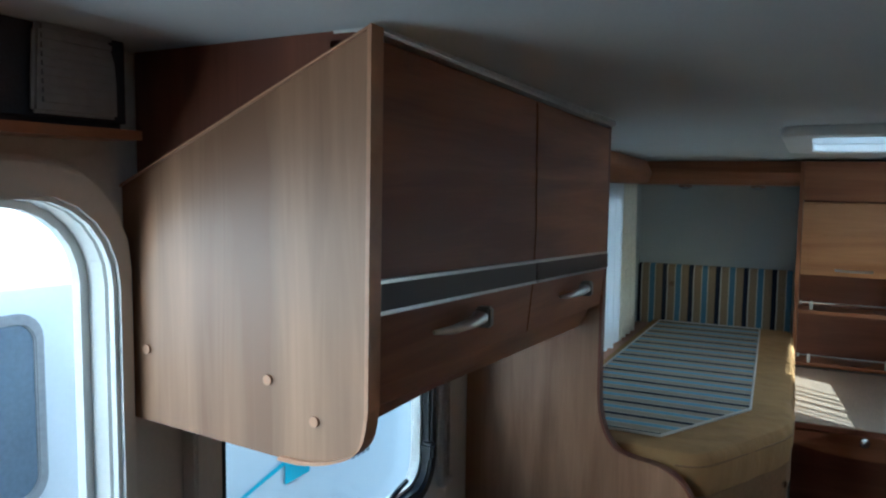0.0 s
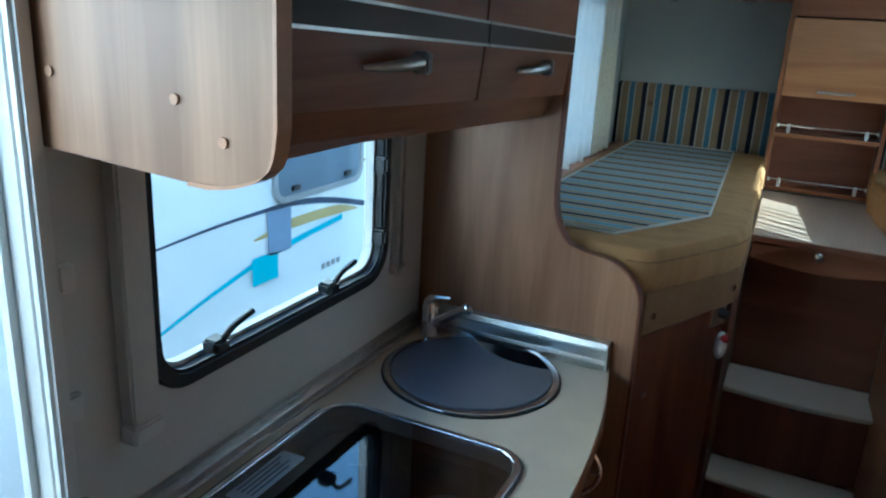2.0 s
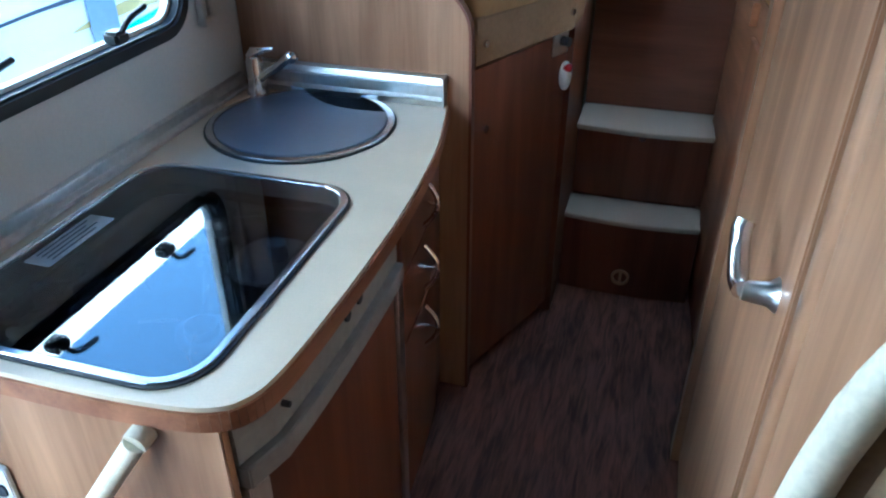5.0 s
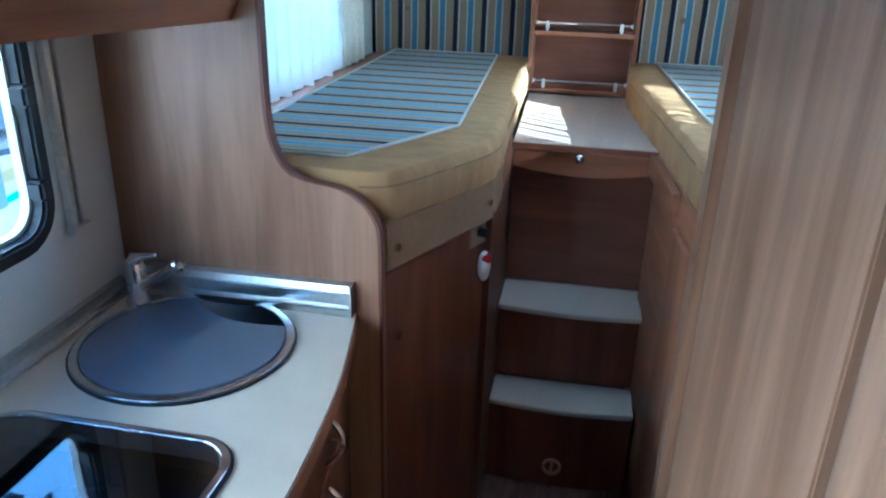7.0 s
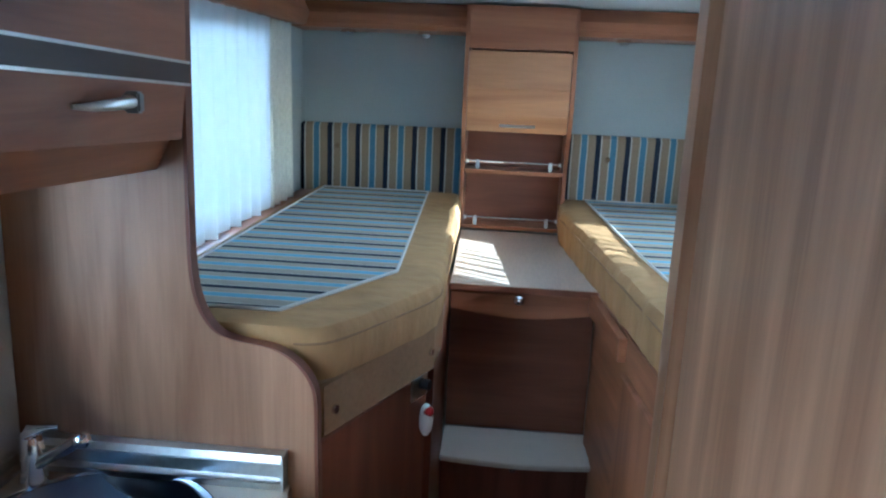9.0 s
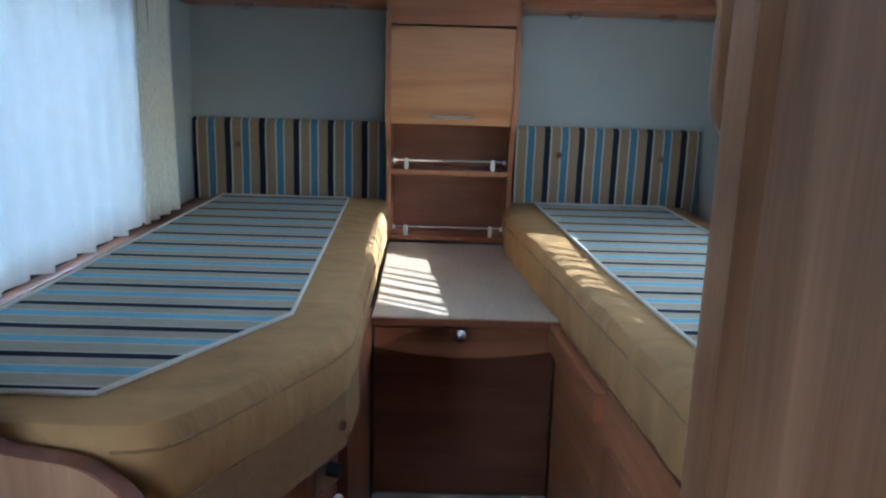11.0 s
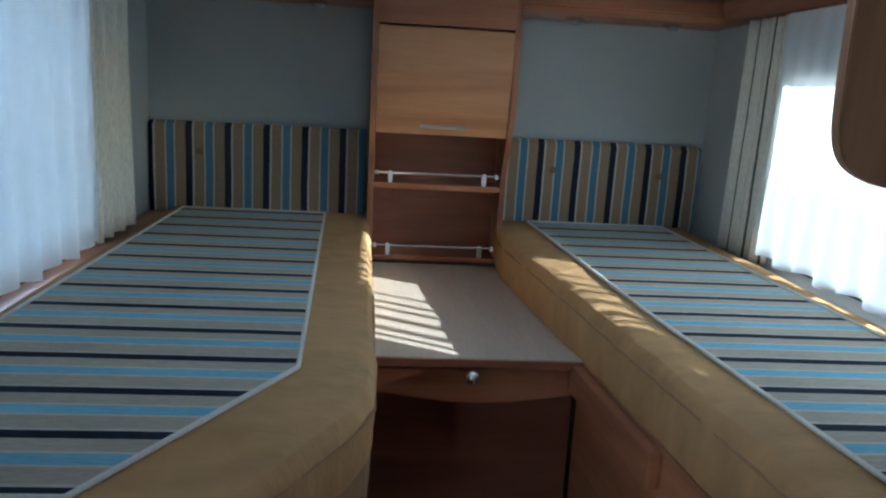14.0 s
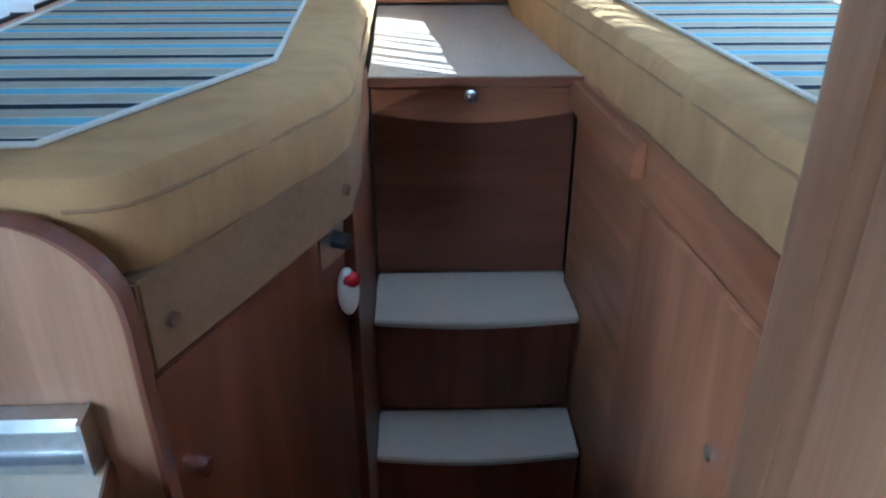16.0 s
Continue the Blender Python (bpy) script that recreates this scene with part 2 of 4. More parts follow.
M_CURTAIN = stripes("cream_curtain_dark_lines", 1, 4.60, 0.075, [(0.94, (0.72, 0.70, 0.60)), (0.06, (0.12, 0.11, 0.08))])


# ---- shapes ----
def ceiling_rise(y):
    """The ceiling falls gently towards the rear."""
    return 0.055 - (max(1.0, y) - 2.1) * 0.027


def finish(bm, material, name, smooth=False, bevel=0.0, seg=2):
    for v in bm.verts:
        if v.co.x > -1.1 and 1.86 < v.co.z < 2.1:
            v.co.z += ceiling_rise(v.co.y)
    if bevel:
        es = [e for e in bm.edges if len(e.link_faces) == 2 and e.calc_face_angle(0) > 0.6]
        bmesh.ops.bevel(bm, geom=es, offset=bevel, segments=seg, affect="EDGES", clamp_overlap=True)
    bmesh.ops.recalc_face_normals(bm, faces=bm.faces)
    me = bpy.data.meshes.new(name)
    bm.to_mesh(me)
    bm.free()
    if smooth:
        for p in me.polygons:
            p.use_smooth = True
        me.set_sharp_from_angle(angle=radians(40))
    me.materials.append(material)
    return me


def part(name, bm, material, parent=None, label="", bevel=0.0, smooth=False, seg=2):
    ob = new(name, finish(bm, material, name, smooth, bevel, seg))
    if parent is not None:
        ob.parent = parent
    if label:
        ob["label"] = label
    return ob


def thing(name, label, category, at=(0, 0, 0), group="", kind=""):
    ob = new(name)
    ob.empty_display_size = 0.05
    tagged(ob, label, category, group, kind)
    return ob


def box(x0, x1, y0, y1, z0, z1, bm=None):
    bm = bm or bmesh.new()
    bmesh.ops.create_cube(bm, size=1, matrix=Matrix.Translation(((x0 + x1) / 2, (y0 + y1) / 2, (z0 + z1) / 2)) @ Matrix.Diagonal((abs(x1 - x0), abs(y1 - y0), abs(z1 - z0), 1)))
    return bm


AX = {"x": lambda a, b, c: (c, a, b), "y": lambda a, b, c: (a, c, b), "z": lambda a, b, c: (a, b, c)}


def slab(axis, outline, c0, c1, holes=(), bm=None):
    """A plate between c0 and c1 on axis: an outline in the two other axes, with holes."""
    bm = bm or bmesh.new()
    f, edges = AX[axis], []
    for loop in (outline, *holes):
        vs = [bm.verts.new(f(a, b, c0)) for a, b in loop]
        edges += [bm.edges.new((vs[k], vs[(k + 1) % len(vs)])) for k in range(len(vs))]
    if holes:
        faces = bmesh.ops.triangle_fill(bm, edges=edges, use_beauty=True)["geom"]
        faces = [g for g in faces if isinstance(g, bmesh.types.BMFace)]
    else:
        faces = [bm.faces.new(vs)]
    ext = bmesh.ops.extrude_face_region(bm, geom=faces)["geom"]
    d = Vector(f(0, 0, c1 - c0))
    bmesh.ops.translate(bm, vec=d, verts=[g for g in ext if isinstance(g, bmesh.types.BMVert)])
    return bm


def rrect(a0, a1, b0, b1, r, n=6):
    out = []
    for ca, cb, s in ((a1 - r, b1 - r, 0), (a0 + r, b1 - r, 90), (a0 + r, b0 + r, 180), (a1 - r, b0 + r, 270)):
        for k in range(n + 1):
            t = radians(s + 90 * k / n)
            out.append((ca + r * math.cos(t), cb + r * math.sin(t)))
    return out


def smoothline(pts, n=5):
    """A soft curve through the points."""
    out, m = [], len(pts)
    for i in range(m - 1):
        p0, p1, p2, p3 = (Vector(pts[max(0, min(m - 1, i + k))]) for k in (-1, 0, 1, 2))
        for k in range(n):
            t = k / n
            out.append(tuple(0.5 * (2 * p1 + (p2 - p0) * t + (2 * p0 - 5 * p1 + 4 * p2 - p3) * t * t + (3 * p1 - p0 - 3 * p2 + p3) * t ** 3)))
    out.append(tuple(pts[-1]))
    return out


def tube(points, r, sides=10, bm=None, radii=None):
    """A round bar along the points."""
    bm = bm or bmesh.new()
    pts = [Vector(p) for p in points]
    rings = []
    for i, p in enumerate(pts):
        d = (pts[min(i + 1, len(pts) - 1)] - pts[max(i - 1, 0)]).normalized()
        u = d.cross(Vector((0.31, 0.17, 0.93))).normalized()
        v = d.cross(u)
        rr = radii[i] if radii else r
        rings.append([bm.verts.new(p + rr * (math.cos(2 * math.pi * k / sides) * u + math.sin(2 * math.pi * k / sides) * v)) for k in range(sides)])
    for a, b in zip(rings, rings[1:]):
        for k in range(sides):
            bm.faces.new((a[k], a[(k + 1) % sides], b[(k + 1) % sides], b[k]))
    bm.faces.new(rings[0][::-1])
    bm.faces.new(rings[-1])
    return bm


def ring(outline_out, outline_in, axis, c0, c1):
    return slab(axis, outline_out, c0, c1, holes=[outline_in])


def ball(at, r, squash=(1, 1, 1), bm=None):
    bm = bm or bmesh.new()
    bmesh.ops.create_uvsphere(bm, u_segments=14, v_segments=8, radius=r, matrix=Matrix.Translation(at) @ Matrix.Diagonal((*squash, 1)))
    return bm


def disc(at, r, h, normal=(0, 0, 1), n=20, bm=None):
    bm = bm or bmesh.new()
    q = Vector(normal).to_track_quat("Z", "Y").to_matrix().to_4x4()
    bmesh.ops.create_cone(bm, cap_ends=True, segments=n, radius1=r, radius2=r * 0.94, depth=h, matrix=Matrix.Translation(at) @ q)
    return bm


def structure(name, bm, material, label, category, **kw):
    return tagged(part(name, bm, material, **kw), label, category, kind="structure")


# ---- structure ----
XK, XL, XR, YR, YP = -0.97, -0.915, 0.85, 5.14, 3.29
ZC = 1.93
structure("floor", box(XK - 0.06, 1.06, -0.6, 5.2, -0.06, 0.0), M_FLOOR, "dark brown striped vinyl floor", "floor")
HX0, HX1, HY0, HY1 = -0.19, 0.33, 3.62, 4.16
structure("ceiling", slab("z", [(XK - 0.06, -0.6), (1.06, -0.6), (1.06, 3.25), (XR + 0.05, 3.25), (XR + 0.05, 5.2), (XK - 0.06, 5.2)], ZC, ZC + 0.04,
          holes=[rrect(HX0, HX1, HY0, HY1, 0.05)]), M_CEIL, "pale grey smooth ceiling lining", "ceiling")
WDY, WDZ = 0.012, -0.022
WINK = rrect(2.358 + WDY, 3.07 + WDY, 1.095 + WDZ, 1.66 + WDZ, 0.075)
structure("wall_left_kitchen", slab("x", [(-0.6, 0.0), (3.314, 0.0), (3.314, ZC), (-0.6, ZC)], XK - 0.05, XK, holes=[rrect(1.32, 2.183, 0.02, 1.775, 0.11), WINK]), M_CREAM,
          "cream lining wall with doorway and window", "wall")
WL = rrect(3.38, 4.58, 1.16, 1.76, 0.06)
WR = rrect(3.42, 4.60, 1.19, 1.67, 0.05)
structure("wall_left_bed", slab("x", [(3.313, 0.0), (YR, 0.0), (YR, ZC), (3.313, ZC)], XL - 0.09, XL, holes=[WL]), M_WALL, "grey lining wall with a bed window", "wall")
structure("wall_right", slab("x", [(3.25, 0.0), (YR, 0.0), (YR, ZC), (3.25, ZC)], XR, XR + 0.05, holes=[WR]), M_WALL, "grey lining wall with a bed window", "wall")
structure("wall_rear", box(XL - 0.05, XR + 0.05, YR, YR + 0.05, 0, ZC), M_WALL, "grey lining rear wall", "wall")
# Unseen closing walls, given dark pearwood to hold back bounced light.
structure("wall_front", box(XK - 0.05, 1.06, -0.6, -0.55, 0, ZC), M_WOODZ, "unseen plain front wall, dark wood to cut bounced light", "wall")
structure("wall_right_front", box(1.01, 1.06, -0.55, 3.25, 0, ZC), M_WOODZ, "unseen plain side wall, dark wood to cut bounced light", "wall")
structure("wall_bath_back", box(0.242, 1.008, 3.20, 3.245, 0, ZC), M_WALL, "plain wall behind the washroom", "wall")

# rear ceiling trim with spotlights, side trims
structure("trim_rear", slab("x", [(5.138, 1.795), (4.965, 1.80), (4.945, 1.82), (4.95, 1.875), (4.99, 1.925), (5.138, 1.925)], XL, XR), M_WOODX, "pearwood trim box under the ceiling", "trim", bevel=0.004)
structure("trim_right", slab("y", [(XR - 0.002, 1.80), (XR - 0.07, 1.805), (XR - 0.085, 1.87), (XR - 0.06, 1.925), (XR - 0.002, 1.925)], 3.6, 4.94), M_WOODY, "pearwood trim above the window", "trim", bevel=0.004)
structure("trim_left", slab("y", [(XL + 0.002, 1.80), (XL + 0.07, 1.805), (XL + 0.085, 1.87), (XL + 0.06, 1.925), (XL + 0.002, 1.925)], 3.33, 4.94), M_WOODY, "pearwood trim above the window", "trim", bevel=0.004)


def spotlight(x, y):
    t = thing("spotlight", "small chrome recessed spotlight in the trim", "light", group="spotlights")
    part("bezel", disc((x, y, 1.793), 0.03, 0.012), M_CHROME, t, smooth=True)
    part("lens", ball((x, y, 1.786), 0.02, (1, 1, 0.5)), M_GREY, t, smooth=True)


for sx in (-0.70, -0.40, 0.36, 0.66):
    spotlight(sx, 5.03)

# roof hatch
hatch = thing("roof_hatch", "milky roof hatch with pale frame", "roof hatch", kind="structure")
part("frame", ring(rrect(HX0 - 0.07, HX1 + 0.07, HY0 - 0.07, HY1 + 0.07, 0.06), rrect(HX0, HX1, HY0, HY1, 0.05), "z", ZC - 0.025, ZC - 0.001), M_WHITE, hatch, bevel=0.004)
part("dome", box(HX0 - 0.02, HX1 + 0.02, HY0 - 0.02, HY1 + 0.02, ZC + 0.06, ZC + 0.07), M_HATCH, hatch)
part("lining", ring(rrect(HX0 - 0.02, HX1 + 0.02, HY0 - 0.02, HY1 + 0.02, 0.06), rrect(HX0, HX1, HY0, HY1, 0.05), "z", ZC + 0.041, ZC + 0.058), M_WHITE, hatch)

# doorway frame and handrail
door_frame = thing("door_1", "white entrance doorway frame, door open", "doorway", kind="structure")
part("frame", ring(rrect(1.27, 2.212, -0.0, 1.825, 0.14), rrect(1.32, 2.183, 0.02, 1.775, 0.11), "x", XK + 0.001, XK + 0.022), M_WHITE, door_frame, bevel=0.006)
part("seal", ring(rrect(1.315, 2.188, 0.015, 1.78, 0.112), rrect(1.33, 2.171, 0.03, 1.765, 0.10), "x", XK - 0.045, XK - 0.03), M_WHITE, door_frame)

# locker over the door, with a speaker
locker = thing("overdoor_locker", "dark blue-grey panel over the entrance door", "locker")
part("body", box(XK + 0.002, -0.925, 1.25, 2.19, 1.8575, ZC - 0.002), M_DGREY, locker, bevel=0.008)
part("ledge", box(XK + 0.002, -0.905, 1.25, 2.19, 1.845, 1.857), M_WOODY, locker)
speaker = thing("speaker", "pale grey rounded speaker grille over the door", "speaker")
SPK = [(2.055, 1.70), (2.165, 1.70), (2.165, 1.74)] + smoothline([(2.163, 1.765), (2.15, 1.797), (2.128, 1.81), (2.10, 1.812), (2.075, 1.806), (2.06, 1.79)], 3)
part("housing", slab("x", SPK, -0.924, -0.914), M_GREY, speaker, bevel=0.004, smooth=True).location.z = 0.168
for k in range(9):
    part("grille_slat", box(-0.9142, -0.911, 2.066, 2.154, 1.712 + 0.0095 * k, 1.7175 + 0.0095 * k), M_GREY, speaker).location.z = 0.168

# ---- kitchen ----
EDGE = smoothline([(-0.438, 3.288), (-0.398, 3.07), (-0.382, 2.92), (-0.373, 2.75), (-0.373, 2.58), (-0.378, 2.42), (-0.387, 2.31), (-0.405, 2.258), (-0.44, 2.232), (-0.51, 2.220), (-0.635, 2.215), (-0.89, 2.218), (-0.968, 2.225)], 4)
HOB = rrect(-0.917, -0.472, 2.240, 2.815, 0.075, 8)
SC, SR = (-0.718, 3.082), 0.207
CIRC = [(SC[0] + (SR - 0.012) * math.cos(2 * math.pi * k / 40), SC[1] + (SR - 0.012) * math.sin(2 * math.pi * k / 40)) for k in range(40)]
HOBIN = rrect(-0.907, -0.482, 2.250, 2.805, 0.068, 8)
worktop = tagged(part("worktop", slab("z", [(-0.968, 3.288), *EDGE], 0.838, 0.87, holes=[HOBIN, CIRC]), M_TOP), "beige laminate worktop with a curved front edge", "worktop")
band = bmesh.new()
for (a, b), (c, d) in zip(EDGE, EDGE[1:]):
    pa, pb = Vector((a, b)), Vector((c, d))
    nrm = Vector((-(pb - pa).y, (pb - pa).x)).normalized() * 0.004
    if nrm.x < 0 and abs(nrm.x) > abs(nrm.y) or nrm.y > abs(nrm.x):
        nrm = -nrm
    q = [band.verts.new((*p, z)) for p, z in ((pa, 0.832), (pb, 0.832), (pb, 0.862), (pa, 0.862))]
    o = [band.verts.new((*(p + nrm), z)) for p, z in ((pa, 0.832), (pb, 0.832), (pb, 0.862), (pa, 0.862))]
    for i in range(4):
        band.faces.new((q[i], q[(i + 1) % 4], o[(i + 1) % 4], o[i]))
    band.faces.new(o)
    band.faces.new(q[::-1])
part("edge_band", band, M_WOODY, worktop, "pearwood edge band")


def front(y0, y1, z0, z1, inset, thick=0.016, n=8):
    """A curved cabinet front that follows the worktop's edge."""
    line = sorted([(y, x) for x, y in EDGE if y > 2.235])
    ys, xs = [p[0] for p in line], [p[1] for p in line]
    pts = [(float(np.interp(y0 + (y1 - y0) * k / n, ys, xs)) - inset, y0 + (y1 - y0) * k / n) for k in range(n + 1)]
    return slab("z", pts + [(x - thick, y) for x, y in pts[::-1]], z0, z1)


kitchen = thing("kitchen_unit", "pearwood kitchen base unit with fridge and drawers", "kitchen unit")
part("end_panel", slab("y", [(-0.966, 0.0), (-0.43, 0.0), (-0.43, 0.836), (-0.966, 0.836)], 2.232, 2.25), M_PANEL, kitchen, bevel=0.002)
part("carcass", box(-0.966, -0.46, 2.80, 3.285, 0.06, 0.68), M_REDZ, kitchen)
part("plinth", box(-0.966, -0.46, 2.252, 3.285, 0.0, 0.06), M_REDX, kitchen)
part("filler", front(3.13, 3.285, 0.06, 0.836, 0.022), M_REDZ, kitchen, bevel=0.001)
fridge = thing("fridge", "built-in fridge with pearwood door and grey frame", "fridge")
part("body", box(-0.93, -0.45, 2.252, 2.78, 0.062, 0.70), M_GREY, fridge)
fdoor = part("door", front(2.287, 2.755, 0.09, 0.70, 0.018), M_REDZ, fridge, bevel=0.001)
part("trim", front(2.255, 2.79, 0.705, 0.745, 0.008, 0.02), M_GREY, fridge, bevel=0.002)
part("vent_panel", front(2.255, 2.79, 0.747, 0.83, 0.022, 0.012), M_GREY, fridge, "grey control panel")
part("side_trim", front(2.255, 2.285, 0.07, 0.705, 0.012, 0.02, 2), M_ALU, fridge, bevel=0.002)
part("side_trim", front(2.758, 2.792, 0.07, 0.705, 0.012, 0.02, 2), M_ALU, fridge, bevel=0.002)
for ky, kr in ((2.34, 0.005), (2.55, 0.011), (2.60, 0.011)):
    part("knob", disc((-0.398, ky, 0.79), kr, 0.012, (1, 0, 0), 12), M_DGREY, fridge, smooth=True)


def bow_handle(at, axis, out, half, mat_, parent, r=0.0055):
    a, o, p = Vector(axis), Vector(out), Vector(at)
    pts = [p + a * half * s + o * 0.03 * (1 - s * s) for s in (-1, -0.7, -0.35, 0, 0.35, 0.7, 1)]
    h = part("handle", tube(smoothline([tuple(q) for q in pts], 3), r, 8), mat_, parent, "chrome bow handle", smooth=True)
    part("post", tube([p - o * 0.01, p + o * 0.03], 0.004, 8), mat_, h, smooth=True)
    return h


for k, (z0, z1, hz) in enumerate(((0.70, 0.83, 0.775), (0.535, 0.695, 0.615), (0.08, 0.53, 0.455))):
    drawer = thing("drawer", "pearwood kitchen drawer with chrome bow handle", "drawer", group="kitchen drawers")
    part("front", front(2.80, 3.125, z0, z1, 0.016), M_REDZ, drawer, bevel=0.002)
    bow_handle((-0.402, 2.975, hz), (0, 0, 1), (1, 0.1, 0), 0.055, M_CHROME, drawer)

# partition panel between kitchen and bed
PANEL = [(-0.968, 0.0), (-0.380, 0.0), (-0.384, 0.86)] + smoothline([(-0.386, 0.95), (-0.388, 1.045), (-0.40, 1.085), (-0.428, 1.118), (-0.469, 1.14), (-0.54, 1.152), (-0.578, 1.17), (-0.605, 1.215), (-0.617, 1.28), (-0.619, 1.38)], 4) + [(-0.617, ZC - 0.002), (-0.968, ZC - 0.002)]
partition = structure("partition_panel", slab("y", PANEL, YP, YP + 0.022), M_PANEL, "pearwood partition panel with an S-curved edge", "panel")
rim = PANEL[1:-1]
edge = bmesh.new()
prev = None
for x, z in rim:
    cur = [edge.verts.new((x + dx, yy, z)) for dx, yy in ((-0.004, YP - 0.003), (0.003, YP - 0.003), (0.003, YP + 0.025), (-0.004, YP + 0.025))]
    if prev:
        for i in range(4):
            edge.faces.new((prev[i], prev[(i + 1) % 4], cur[(i + 1) % 4], cur[i]))
    prev = cur
part("edge_band", edge, M_REDZ, partition)

# splash strips
s = thing("splash_strip", "brushed aluminium strip along worktop and wall", "strip")
part("profile", slab("y", [(-0.967, 0.871), (-0.945, 0.871), (-0.945, 0.879), (-0.957, 0.884), (-0.957, 0.906), (-0.967, 0.91)], 2.23, 3.262), M_ALU, s, bevel=0.001)
part("end_cap", slab("y", [(-0.9675, 0.871), (-0.944, 0.871), (-0.944, 0.88), (-0.955, 0.911), (-0.9675, 0.911)], 2.226, 2.2295), M_ALU, s)
s = thing("splash_strip", "brushed aluminium upstand against the partition", "strip")
part("profile", slab("x", [(3.288, 0.871), (3.262, 0.871), (3.26, 0.885), (3.272, 0.892), (3.272, 0.916), (3.264, 0.924), (3.268, 0.938), (3.288, 0.94)], -0.944, -0.447), M_ALU, s)
part("end_cap", slab("x", [(3.2885, 0.871), (3.257, 0.871), (3.257, 0.938), (3.2885, 0.942)], -0.446, -0.441), M_ALU, s)

# hob
hob = thing("hob", "black glass-lidded gas hob with a steel rim", "hob")
HOBGL = rrect(-0.902, -0.487, 2.255, 2.800, 0.063, 8)
part("rim", ring(HOB, rrect(-0.904, -0.485, 2.253, 2.802, 0.065, 8), "z", 0.871, 0.878), M_STEEL, hob, bevel=0.002)
part("seal", ring(rrect(-0.922, -0.467, 2.235, 2.820, 0.08, 8), HOB, "z", 0.8705, 0.874), M_RUBBER, hob)
part("tray", slab("z", HOBGL, 0.815, 0.818), M_TRAY, hob)
part("glass_lid", slab("z", HOBGL, 0.872, 0.876), M_HOBGLASS, hob, "smoked glass lid")
for bx, by in ((-0.565, 2.41), (-0.70, 2.68), (-0.79, 2.45)):
    bn = part("burner", disc((bx, by, 0.824), 0.042, 0.012, n=24), M_STEEL, hob, smooth=True)
    part("burner_cap", disc((bx, by, 0.834), 0.026, 0.008, n=20), M_BLACK, bn, smooth=True)
    for a in range(4):
        ca, sa = math.cos(a * math.pi / 2 + 0.4), math.sin(a * math.pi / 2 + 0.4)
        part("pan_support", tube([(bx + 0.03 * ca, by + 0.03 * sa, 0.85), (bx + 0.085 * ca, by + 0.085 * sa, 0.85), (bx + 0.09 * ca, by + 0.09 * sa, 0.82)], 0.0025, 6), M_STEEL, hob)
part("knob", disc((-0.547, 2.62, 0.845), 0.017, 0.03, n=20), M_WHITE, hob, "pale control knob", smooth=True)
part("knob_plate", slab("z", rrect(-0.625, -0.495, 2.545, 2.69, 0.055), 0.819, 0.826), M_GREY, hob)
part("label", slab("z", rrect(-0.885, -0.835, 2.43, 2.59, 0.003, 2), 0.8766, 0.8772), M_GREY, hob, "pale information sticker")
for k in range(4):
    part("label_line", slab("z", rrect(-0.878 + 0.01 * k, -0.875 + 0.01 * k, 2.45, 2.57 - 0.015 * (k % 2), 0.001, 1), 0.8774, 0.8777), M_DGREY, hob)

# sink
sink = thing("sink", "round sink with slate glass lid in a steel rim", "sink")
ring_pts = lambda r: [(SC[0] + r * math.cos(2 * math.pi * k / 48), SC[1] + r * math.sin(2 * math.pi * k / 48)) for k in range(48)]
part("rim", ring(ring_pts(SR), ring_pts(SR - 0.016), "z", 0.8705, 0.878), M_STEEL, sink, bevel=0.002)
part("seal", ring(ring_pts(SR + 0.004), ring_pts(SR + 0.0005), "z", 0.8705, 0.873), M_RUBBER, sink)
bowl = bmesh.new()
rings = [[bowl.verts.new((SC[0] + r * math.cos(2 * math.pi * k / 32), SC[1] + r * math.sin(2 * math.pi * k / 32), z)) for k in range(32)] for r, z in ((SR - 0.014, 0.872), (SR - 0.02, 0.80), (SR - 0.03, 0.755), (SR - 0.07, 0.742), (0.02, 0.738))]
for a, b in zip(rings, rings[1:]):
    for k in range(32):
        bowl.faces.new((a[k], a[(k + 1) % 32], b[(k + 1) % 32], b[k]))
bowl.faces.new(rings[-1])
part("bowl", bowl, M_STEEL, sink, smooth=True)
lr = SR - 0.018
cut = []
mid = radians(72)
a0, a1 = mid + radians(41), mid - radians(41) + 2 * math.pi
for k in range(45):
    t = a0 + (a1 - a0) * k / 44
    cut.append((SC[0] + lr * math.cos(t), SC[1] + lr * math.sin(t)))
p0, p1 = Vector(cut[-1]), Vector(cut[0])
inw = (Vector(SC) - (p0 + p1) / 2).normalized()
cut += [tuple(p0.lerp(p1, k / 10) + inw * 0.036 * math.sin(math.pi * k / 10)) for k in range(1, 10)]
part("lid", slab("z", cut, 0.874, 0.88), M_LID, sink, "slate glass lid with a crescent cut-out", bevel=0.0015)

# tap
tap = thing("tap", "chrome mixer tap beside the round sink", "tap")
TX, TY = -0.895, 3.215
part("base", tube([(TX, TY, 0.871), (TX, TY, 0.88), (TX, TY, 0.90), (TX, TY, 0.955), (TX, TY, 0.968)], 0.02, 16, radii=[0.027, 0.026, 0.021, 0.021, 0.017]), M_CHROME, tap, smooth=True)
part("spout", tube(smoothline([(TX + 0.01, TY - 0.003, 0.915), (TX + 0.04, TY - 0.01, 0.935), (TX + 0.075, TY - 0.02, 0.958), (TX + 0.11, TY - 0.03, 0.985)], 3), 0.012, 12), M_CHROME, tap, smooth=True)
part("nozzle", ball((TX + 0.115, TY - 0.031, 0.985), 0.016), M_CHROME, tap, smooth=True)
